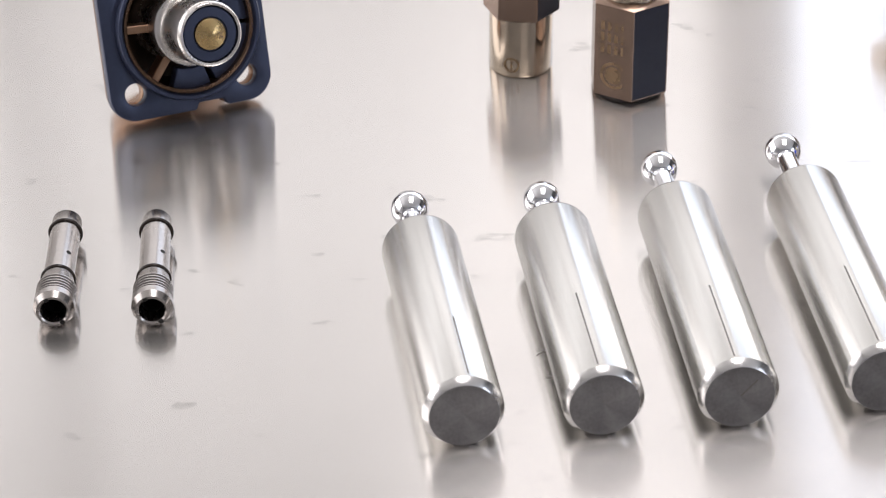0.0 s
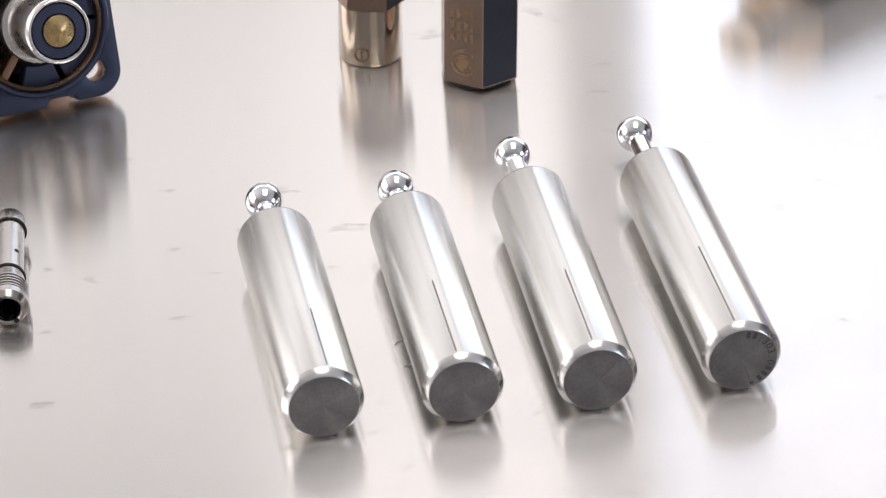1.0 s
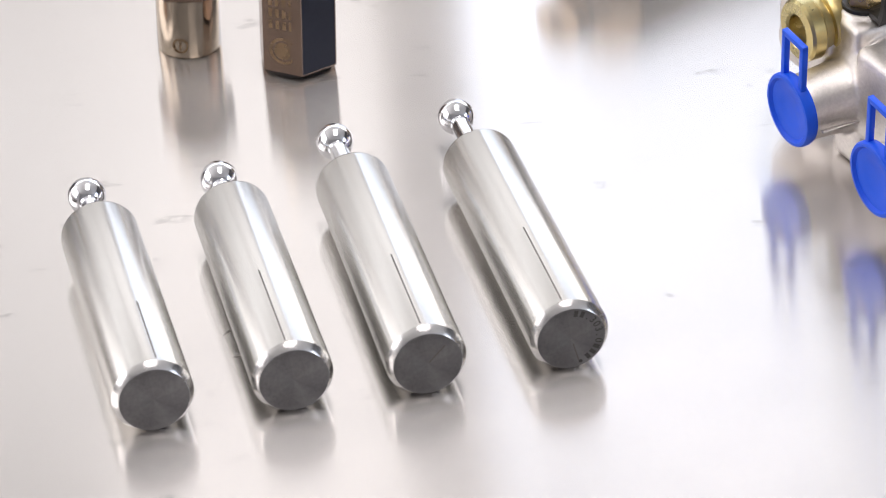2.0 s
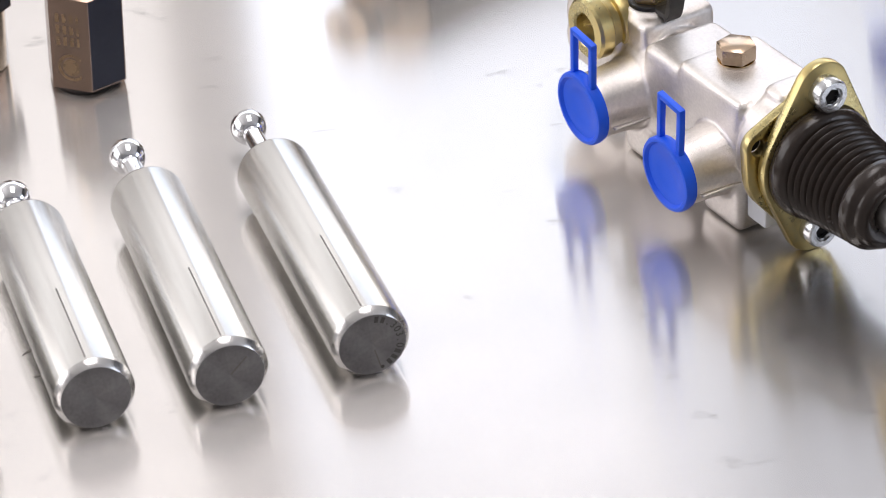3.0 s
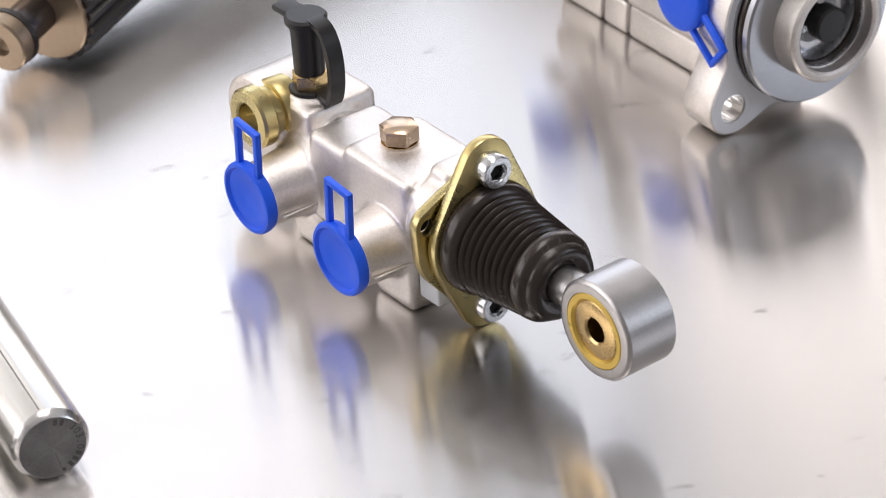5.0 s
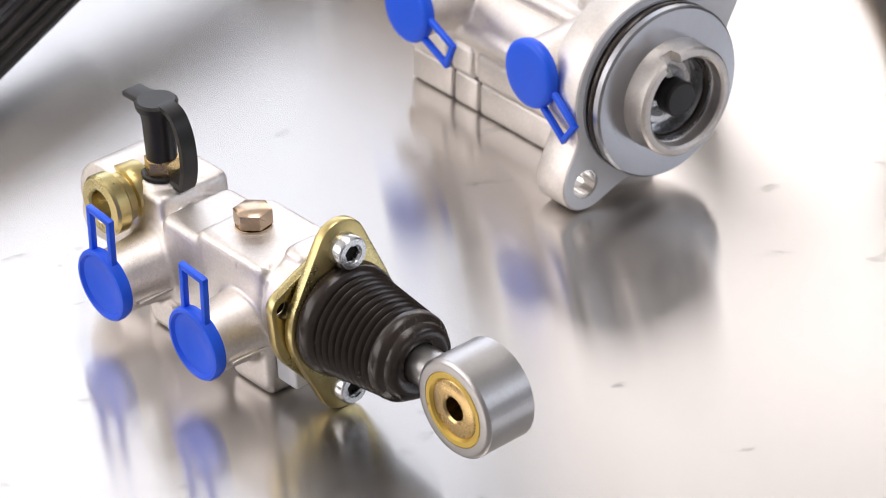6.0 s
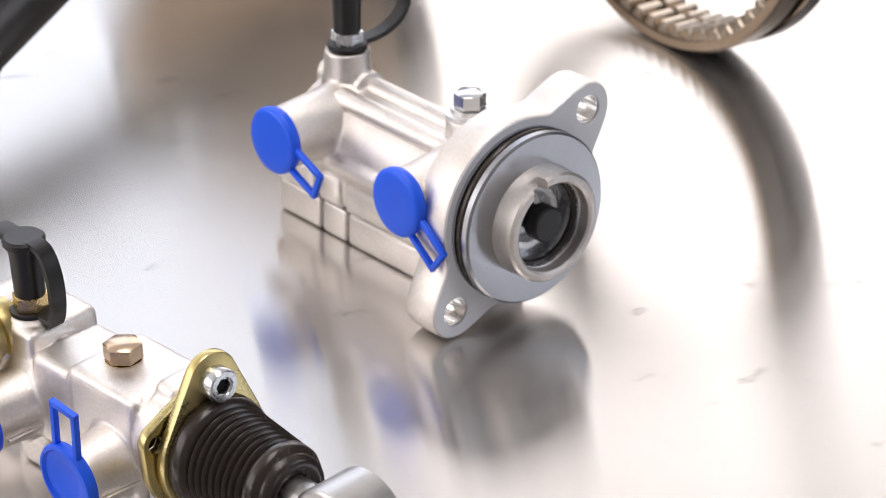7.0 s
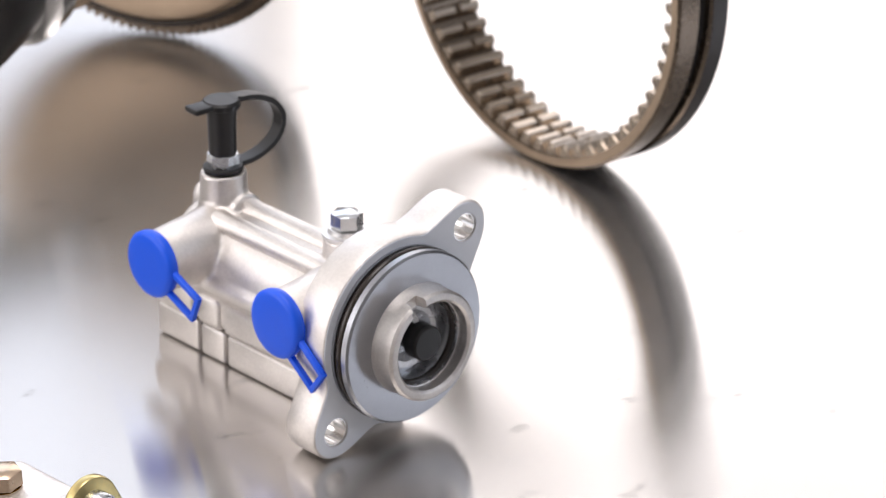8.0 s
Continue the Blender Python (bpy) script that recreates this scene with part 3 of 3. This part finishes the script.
def bleed_nipple(parent, base, loop_dir, metal, flare, droop=0.0):
    """A nipple under a black dust cap, whose strap loops back to its foot."""
    lift = Matrix.Translation(Vector(base) / 1000)
    nip = part("bleed_nipple", prism(6, 10.5, 1.6, 6.8, 0.6, m=X2Z, turn=10), metal, parent, "plated hexagon nipple", lift)
    part("strap_ring", lathe([(0, 7.0), (0.4, 7.4), (1.6, 7.4), (2.0, 7.0)], 48, m=X2Z), BLACK, nip)
    part("dust_cap", lathe([(6.4, 4.6), (6.6, 5.1), (21, 5.4), (24.5, 5.9), (25, 7.0), (26.8, 7.1), (27.6, 6.2)], 48, m=X2Z), BLACK, nip, "black rubber dust cap")
    d = Vector(loop_dir).normalized()
    side = d.cross(Vector((0, 0, 1)))
    part("pull_tab", box(-13.5, 1, -3.8, 3.8, 25.0, 27.2, 0.6, m=Matrix.Rotation(math.atan2(d.y, d.x), 4, "Z")), BLACK, nip)
    path = [d * 3 + Vector((0, 0, 26.6)), d * 6 + Vector((0, 0, 26.9))]
    for k in range(17):
        w = radians(90 - k * (180 if droop == 0 else 140) / 16)
        path.append(d * (7.5 + flare * math.cos(w)) + Vector((0, 0, 14.0 - droop + (12.6 + droop) * math.sin(w))))
    if droop:
        path.append(d * 11.5 + Vector((0, 0, 0.6)))
    path += [d * 5.5 + Vector((0, 0, 1.1))]
    part("strap", band(path, 5.8, 1.9, side), BLACK, nip)
    return nip


# ---------------------------------------------------------------- clutch cylinder with rubber boot

# it leans a little towards its ports
LEAN = radians(3.5)
lean = Matrix.Translation((0, -0.012, 0.0242)) @ Matrix.Rotation(LEAN, 4, "X") @ Matrix.Translation((0, 0.012, -0.025))
one = thing("master_cylinder", frame_at(0.2739, 0.8371, 0, 0.35, -0.937) @ lean, "cast aluminium master cylinder with black rubber boot and gold flange", "hydraulic cylinder")
bm = box(-50, -15, -15.6, 15.5, 13, 48.6, 3)
box(-36, -15.4, -16, 14, 1.1, 20, 2.5, bm=bm)                      # front foot
box(-70, -38, -15.2, 13.5, 12, 45.2, 3.2, bm=bm)                   # waist
box(-106, -72.5, -11.5, 16.5, 8, 48.0, 3.2, bm=bm)                 # rear column
box(-80, -64.5, -16, 13, 1.1, 14, 2.5, bm=bm)                      # rear foot
lathe([(-118, 10), (-114, 15.5), (-17, 15.5)], 48, m=Matrix.Translation((0, 0, 0.028)), bm=bm)
lathe([(-17, 14), (-14, 18.2), (-4.2, 18.2)], 48, m=Matrix.Translation((0, 0, 0.0332)), bm=bm)
box(-16, -4.3, -8, 8, 8, 54, 4, bm=bm)
lathe([(-13, 13.0), (-11.5, 14.8), (15, 14.8)], 48, m=Matrix.Translation((-0.1, 0, 0.0365)) @ X2NY, bm=bm)
for a in (-28, -77):
    lathe([(0, 13.5), (22, 11.4), (31.5, 11.0)], 48, m=Matrix.Translation((a / 1000, 0, 0.0235)) @ X2NY, bm=bm)
lathe([(0, 9), (49.4, 8.2)], 40, m=Matrix.Translation((-0.0845, -0.0015, 0)) @ X2Z, bm=bm)
lathe([(30, 8), (48.8, 7.4)], 40, m=Matrix.Translation((-0.039, 0, 0)) @ X2Z, bm=bm)
cast_body(part("body", bm, CAST, one), 0.8, 5)
for a in (-28, -77):
    part("parting_line", box(a + 10.4, a + 12.2, -29, -13, 19.4, 20.3, 0.3), CAST, one)
    blue_cap(one, a, -32.5, 24.2, -6, tilt=2, tab=15.2, grip=6.2)
part("banjo_bolt", tube([(8, 10.2), (14.6, 10.6), (15.4, 10.2), (15.8, 9.0), (18.6, 9.0), (19.0, 10.0), (19.6, 10.5), (23.6, 10.5), (24.6, 9.7), (24.8, 6.2), (24.2, 5.4), (10, 5.0)], 64,
                        m=Matrix.Translation((-0.093, 0.003, 0.0415)) @ X2NY), YELLOW_ZINC, one, "yellow zinc banjo bolt")
plug = part("plug", prism(6, 11, 48.8, 54.6, 0.8, m=Matrix.Translation((-0.039, 0, 0)) @ X2Z, turn=12), COPPER_ZINC, one, "copper tinted hexagon plug")
part("washer", lathe([(47.6, 6.0), (48.9, 6.0)], 40, m=X2Z), BRASS, plug, "", Matrix.Translation((-0.039, 0, 0)))
bleed_nipple(one, (-84.5, -1.5, 49.0), (0.98, 0.02, 0), BRASS, 7.0, 2.6)
part("milled_pad", box(-14.4, -4.7, -13.6, 6, 8, 24, 0.8), MILLED_LIT, one, "pale milled pad")
# gold mounting flange and its spacer
ears = [(1.95, 33.2 + 23.8, 9.6), (-0.95, 33.2 - 23.6, 9.4), (0.4, 33.2, 20.5)]
part("flange", plate(hull(ears), [], 0, 3.6, 0.6), YELLOW_ZINC, one, "yellow zinc flange plate")
part("spacer", plate(hull([(-2, 33.2 + 13, 8), (-2, 33.2 - 20, 8), (-3.5, 33.2, 19.5), (-17.5, 41.5, 6)]), [(-18.6, 41.5, 2.7)], -4.5, -0.8, 0.6), YELLOW_ZINC, one)
part("spacer_shade", lathe([(-5.0, 2.7), (-4.45, 2.7)], 24, m=Matrix.Translation((0, -0.0186, 0.0415))), DARK, one)
for y, z in ((1.95, 57), (-0.95, 9.5)):
    spot = Matrix.Translation((0, y / 1000, z / 1000))
    b = part("bolt", tube([(3.5, 5.6), (8.2, 5.6), (9.0, 5.0), (9.0, 3.3), (8.5, 2.9), (6.0, 2.8), (5.8, 0.2)], 40, m=spot), ZINC, one, "bright zinc socket bolt")
    part("socket", prism(6, 5.0, 5.9, 6.6, 0.3, m=spot, turn=15), DARK, b)
    for k in range(6):
        part("socket_edge", box(6.2, 8.5, -1.0, 1.0, 2.35, 2.95, 0.2, m=spot @ Matrix.Rotation(radians(60 * k + 45), 4, "X"), segs=1), ZINC, b)
# bellows
prof = [(3.4, 15), (3.6, 18.2), (4.6, 19.0), (8.2, 18.6), (9.6, 17.6), (10.2, 16.2)]
for k in range(8):
    a = 10.4 + k * 2.75
    r = 17.3 - 0.3 * k
    prof += [(a + 0.1, r - 2.2), (a + 0.5, r - 1.2), (a + 0.95, r - 0.3), (a + 1.4, r), (a + 1.85, r - 0.25), (a + 2.3, r - 1.1)]
prof += [(32.5, 13.0), (33.0, 14.2), (34.0, 14.9), (36.6, 14.7), (38.0, 13.9), (38.6, 12.9), (39.2, 12.7), (40.8, 12.3), (41.8, 11.2), (42.0, 9.0), (41.0, 6.6)]
boot = part("boot", lathe(prof, 80, m=Matrix.Translation((0, 0, 0.0332)), cap0=False, cap1=False), RUBBER, one, "ribbed black rubber boot", None, 60)
part("vent_hole", lathe([(13.9, 0.9), (14.95, 0.9)], 16, m=Matrix.Translation((0.0352, 0, 0.0332)) @ Matrix.Rotation(radians(132), 4, "X") @ X2Z), DARK, boot)
part("rod", lathe([(36, 6.4), (51, 6.4), (56, 7.0)], 48, m=Matrix.Translation((0, 0, 0.0332))), EYE_STEEL, one, "plain steel push rod")
ec = Matrix.Translation((0.0672, 0, 0.0335)) @ X2NY
eye = part("rod_eye", tube([(-8.6, 15.4), (-7.9, 16.2), (8.8, 16.2), (9.8, 15.4), (10, 14.6), (10, 12.4), (-8.6, 12.4)], 88, m=ec), EYE_STEEL, one, "satin steel rod eye")
part("liner", tube([(-8.4, 12.38), (9.7, 12.38), (10.15, 12.0), (10.15, 10.4), (9.2, 9.6), (-8.4, 9.6)], 80, m=ec), GOLD_RING, eye, "yellow liner ring")
part("bush", tube([(-8.4, 9.58), (9.4, 9.58), (9.8, 9.0), (9.8, 4.6), (9.2, 3.9), (-8.4, 3.9)], 72, m=ec), BRASS, eye, "brass bush")
part("bush_hole", lathe([(-8, 3.88), (-7.8, 3.88)], 32, m=ec), DARK, eye)

# ---------------------------------------------------------------- cylinder with round spigot

YAW2 = radians(17.65)
V = 42 * math.sqrt(0.5)      # the lugs lie aslant
U = V + 1.6
two = thing("slave_cylinder", frame_at(0.4238, 0.9373, 0.0402, math.sin(YAW2), -math.cos(YAW2)), "silver aluminium slave cylinder with round sealed spigot and lugs", "hydraulic cylinder")
b = lathe([(-108, 14), (-104, 18.8), (-8, 18.8)], 56)
box(-122, -10, -13, 12, -26, -8, 3, bm=b)
lathe([(4, 9.4), (31.0, 8.5)], 44, m=Matrix.Translation((-0.095, 0, 0)) @ X2Z, bm=b)
lathe([(0, 14.5), (20, 12.6), (33, 11.4), (36, 11.2)], 48, m=Matrix.Translation((-0.091, 0, 0.0064)) @ X2NY, bm=b)
lathe([(-108, 7), (-84, 7)], 32, m=Matrix.Translation((0, 0.002, 0.017)), bm=b)
lathe([(8, 9.4), (27.4, 8.5)], 44, m=Matrix.Translation((-0.0268, 0, 0)) @ X2Z, bm=b)
lathe([(0, 16), (18, 12.6), (33, 11.4), (35, 11.2)], 48, m=Matrix.Translation((-0.022, 0, 0.0068)) @ X2NY, bm=b)
lathe([(-22, 22), (-9, 33), (-8, 33)], 56, bm=b)
lathe([(-120, 4.6), (-12, 4.6)], 32, m=Matrix.Translation((0, -0.0165, -0.004)), bm=b)
cast_body(part("body", b, CAST, two), 0.85, 5)
for a0, a1 in ((-122, -97.4), (-96.4, -82.2), (-81.2, -10)):
    part("foot_rail", box(a0, a1, -12.2, 11.8, -39.9, -27.0, 1.6), CAST, two)
    part("side_rib", box(a0, a1, -14.6, -8, -26.4, -13.0, 3.2), CAST, two)
# dark core paints the shade seen through the gaps between rail segments
part("rail_gap_shade", box(-121, -11, -10.6, 10.4, -38.6, -20, 0.6), DARK, two)
part("gallery", lathe([(-88, 3.8), (-87, 4.6), (-12, 4.6)], 36, m=Matrix.Translation((0, 0.003, 0.0175))), CAST, two)
part("gallery", lathe([(-88, 3.0), (-87, 4.2), (-12, 4.2)], 36, m=Matrix.Translation((0, -0.0095, 0.0165))), CAST, two)
for y, z in ((U, V), (-V, -V)):
    part("lug_bore", tube([(-14.6, 5.15), (-0.3, 5.15), (-0.3, 4.85), (-14.6, 4.85)], 48, m=Matrix.Translation((0, y / 1000, z / 1000))), CHROME, two, "bright reamed bore")
part("bore_lining", tube([(-15.5, 15.9), (13.2, 16.25), (13.2, 15.95), (-15.5, 15.6)], 96), SATIN, two, "bright honed bore")
blue_cap(two, -91, -36, 6.4, -113, dished=False)
blue_cap(two, -22.0, -35.5, 6.8, -127, dished=False)
bleed_nipple(two, (-95, 0, 31.3), (0.08, 1.0, 0), ZINC, 18.2)
p2 = part("plug", prism(6, 10.0, 30.6, 36.4, 0.7, m=Matrix.Translation((-0.0268, 0, 0)) @ X2Z, turn=25), ZINC, two, "bright zinc hexagon plug")
part("washer", lathe([(27.0, 8.6), (28.2, 9.0), (29.0, 9.0), (29.2, 7.0), (30.7, 6.6)], 48, m=Matrix.Translation((-0.0268, 0, 0)) @ X2Z), CAST_SMOOTH, p2)
# flange with two lugs
core = hull([(U, V, 10.5), (-V, -V, 10.5), (0, 0, 24)], 72)
n = 180


def reach(w):
    """How far the hull of the lugs reaches in the direction w."""
    dy, dz = math.cos(w), math.sin(w)
    best = 0
    for (y0, z0), (y1, z1) in zip(core, core[1:] + core[:1]):
        den = dy * (z1 - z0) - dz * (y1 - y0)
        if abs(den) > 1e-9:
            k = (y0 * (z1 - z0) - z0 * (y1 - y0)) / den
            f = (y0 * dz - z0 * dy) / den
            if k > 0 and -1e-6 <= f <= 1 + 1e-6:
                best = max(best, k)
    return best


rad = [max(35.0, min(reach(2 * math.pi * k / n), 53.6)) for k in range(n)]
for _ in range(5):
    rad = [(rad[k - 1] + 2 * rad[k] + rad[(k + 1) % n]) / 4 for k in range(n)]
lobes = [(r * math.cos(2 * math.pi * k / n), r * math.sin(2 * math.pi * k / n)) for k, r in enumerate(rad)]
part("flange", plate(lobes, [(U, V, 5.1), (-V, -V, 5.1), (0, 0, 15)], -15, 0, 0.9), CAST, two, "flange with two drilled lugs")
part("flange_facing", plate([(y * 0.985, z * 0.985) for y, z in lobes], [(U, V, 5.4), (-V, -V, 5.4), (0, 0, 15)], 0.0, 0.25, 0), MILLED_LIT, two)
part("spigot", tube([(0, 31.6), (1.5, 31.6), (1.7, 29.0), (5.2, 29.0), (5.4, 31.6), (7.6, 31.6), (8.4, 30.8), (8.5, 20.2), (8.2, 16), (0, 16)], 112), FLANGE_FACE, two, "milled grey spigot")
part("seal_ring", torus(30.1, 1.75, 3.45, 112), RUBBER, two, "black rubber seal ring")
# collar with a notch cut at the top
bm = tube([(8.3, 20.6), (9.2, 20.2), (14.0, 20.2), (17.2, 20.2), (18.2, 19.4), (18.4, 18.9), (18.4, 17.2), (17.6, 16.3), (14.0, 16.2), (-16, 15.8), (-16, 19)], 240)
for v in bm.verts:
    if v.co.x > 0.0139 and v.co.z > 0 and -0.0095 < v.co.y < -0.0042:
        v.co.x = 0.0139
part("collar", bm, CAST, two, "turned collar with a notch", None, 28)
part("inner_ring", torus(15.6, 1.2, 10.5, 72), RUBBER, two)
part("piston", lathe([(-14, 0.5), (-14, 15.6), (2, 15.6), (2, 14.4), (5, 13.6), (6.4, 11.6), (6.0, 9.6), (1.5, 8.2), (0.5, 5.0)], 72, cap0=False, cap1=False), SATIN, two, "polished inner piston")
part("drive_pin", lathe([(-14, 4.6), (9.0, 4.6), (9.2, 6.2), (9.6, 6.5), (14.6, 6.5), (15.4, 5.8), (15.5, 0.5)], 48), BLACK, two, "black round drive pin")

# ---------------------------------------------------------------- toothed ring and splined shaft


def toothed_ring(m):
    n_t = 62
    ring = thing("toothed_ring", m, "oiled steel sliding sleeve with inner teeth standing on edge", "gear ring")
    prof = [(0, 86.6), (0, 90.4), (-1.0, 91.6), (-10.2, 91.6), (-11.2, 90.6), (-11.4, 87.9), (-16.4, 87.9), (-16.6, 90.6), (-17.6, 91.6), (-25.6, 91.6), (-26.5, 90.4), (-26.5, 86.6)]
    part("rim", tube(prof, 180), GEAR_STEEL, ring)
    # groove shade and the rear band's dark reflection are put into their colours
    part("groove_floor", tube([(-11.45, 87.6), (-11.45, 88.1), (-16.35, 88.1), (-16.35, 87.6)], 160), DARK, ring, "groove round the rim coloured black for its shade")
    part("rear_band", tube([(-17.8, 91.3), (-17.8, 91.75), (-25.4, 91.75), (-25.4, 91.3)], 180), DARK_STEEL, ring, "rear band coloured dark for the dark reflection on it")
    half = math.pi / n_t
    shape = ((-0.80, 86.8), (-0.44, 82.0), (-0.32, 81.3), (0.32, 81.3), (0.44, 82.0), (0.80, 86.8))
    # teeth parted by a cut; every fifth pair runs right through
    for a0, a1, picks in ((-13.0, -0.8, lambda k: k % 10 > 1), (-25.6, -14.8, lambda k: k % 10 > 1), (-25.6, -0.8, lambda k: k % 10 < 2)):
        bm = bmesh.new()
        rows = [[bm.verts.new(Vector((a, min(86.8, r + cut) * math.cos(f * half), min(86.8, r + cut) * math.sin(f * half))) / 1000) for f, r in shape]
                for a, cut in ((a0, 0.5), (a0 + 0.3, 0), (a1 - 0.8, 0), (a1, 1.8))]
        for p, q in zip(rows, rows[1:]):
            for k in range(len(shape) - 1):
                bm.faces.new((p[k], p[k + 1], q[k + 1], q[k]))
        bm.faces.new(rows[0])
        bm.faces.new(rows[-1][::-1])
        chosen = [k for k in range(n_t) if picks(k)]
        first = part("tooth", bm, TOOTH_STEEL, ring, "", Matrix.Rotation(2 * math.pi * chosen[0] / n_t, 4, "X"), 14)
        for k in chosen[1:]:
            tooth = new("tooth", first.data)
            tooth.parent = ring
            tooth.matrix_local = Matrix.Rotation(2 * math.pi * k / n_t, 4, "X")
    part("front_face", tube([(0.12, 86.8), (0.12, 90.2), (-0.5, 90.2), (-0.5, 86.8)], 160), TAN_STEEL, ring)
    return ring


toothed_ring(frame_at(0.5760, 1.1391, 0.0918, -0.9756, -0.2194))

P0, P1 = Vector((0.1596, 1.0335, 0.0195)), Vector((0.4745, 1.3345, 0.0862))
axis = (P0 - P1).normalized()
turn = axis.to_track_quat("X", "Z").to_matrix().to_4x4()
far = (P0 - P1).length * 1000
shaft = thing("splined_shaft", Matrix.Translation(P0) @ turn, "dark steel gearbox shaft with tan collars and a toothed gear", "gear shaft")
part("end_collar", lathe([(-8, 9.4), (-7.4, 10.6), (-0.8, 10.6), (0, 9.9), (0, 4.0), (-2.5, 3.2), (-4, 0.3)], 56), TAN_STEEL, shaft, "tan ground end collar")
part("collar_band", tube([(-8.4, 9.4), (-8.4, 11.0), (-6.2, 11.0), (-6.2, 9.4)], 56), DARK_STEEL, shaft)
part("journal", lathe([(-25, 7.6), (-7.6, 7.6)], 56), JOURNAL, shaft, "dark ground journal")
part("collar", lathe([(-26.4, 19.8), (-26, 20.2), (-24.8, 20.2), (-24.2, 19.6), (-24.2, 7)], 72), TAN_STEEL, shaft, "tan ground collar")


def ribbed(a0, a1, r, depth, count, taper):
    """A length with straight ribs round it."""
    bm = bmesh.new()
    loops = []
    for a, add in ((a0, -0.8), (a0 + 1.5, 0), (a1 - taper, 0), (a1, -taper * 0.55)):
        ring = []
        for k in range(count * 4):
            q = r + add + (depth if k % 4 < 2 else 0)
            w = 2 * math.pi * (k + (0.3 if k % 2 else 0)) / (count * 4)
            ring.append(bm.verts.new(Vector((a, q * math.cos(w), q * math.sin(w))) / 1000))
        loops.append(ring)
    n = count * 4
    for p, q in zip(loops, loops[1:]):
        for k in range(n):
            bm.faces.new((p[k], p[(k + 1) % n], q[(k + 1) % n], q[k]))
    bm.faces.new(loops[0])
    bm.faces.new(loops[-1][::-1])
    return bm


part("spline", ribbed(-165, -26.4, 20.6, 2.0, 24, 1), DARK_STEEL, shaft, "dark splined length", None, 30)
part("journal", lathe([(-315, 18.6), (-313, 19.4), (-168, 19.4), (-164, 17)], 72), DARK_STEEL, shaft)
part("bearing_seat", lathe([(-352, 22), (-351, 23), (-332, 23), (-331, 25.5), (-318, 25.5), (-317, 24), (-314, 19)], 72), CHROME, shaft, "polished bearing seat")
part("seat_groove", tube([(-341.5, 22.6), (-341.5, 23.15), (-336.5, 23.15), (-336.5, 22.6)], 72), DARK, shaft)
part("cone", lathe([(-far + 4, 40), (-far + 6, 40.5), (-far + 10, 39.5), (-352, 27), (-351, 22)], 80), TAN_STEEL, shaft, "tan ground friction cone")
gear = part("gear", ribbed(-far - 14, -far, 84.0, 2.2, 124, 1.2), GEAR_STEEL, shaft, "oiled steel gear wheel with fine teeth", None, 30)
part("gear_face", tube([(-far - 2, 38), (-far + 1.5, 40), (-far + 5.0, 66), (-far + 5.0, 74), (-far + 2.5, 77), (-far - 2, 77)], 112), TAN_STEEL, gear, "tan dished face")
part("gear_groove", tube([(-far - 0.5, 76.9), (-far + 0.4, 76.9), (-far + 0.4, 81), (-far - 0.5, 81)], 112), RUBBER, gear)

# ---------------------------------------------------------------- small litter on the table
pts = [(0.031 + 0.004 * math.cos(w) , 0.815 + 0.007 * math.sin(w), 0.0003) for w in [radians(-100 + 14 * k) for k in range(18)]]
cu = bpy.data.curves.new("fibre", "CURVE")
cu.dimensions, cu.bevel_depth = "3D", 0.00012
sp = cu.splines.new("POLY")
sp.points.add(len(pts) - 1)
for p, q in zip(sp.points, pts):
    p.co = (*q, 1)
cu.materials.append(FIBRE)
tagged(new("fibre", cu), "thin pale curled fibre lying on the table", "fibre")
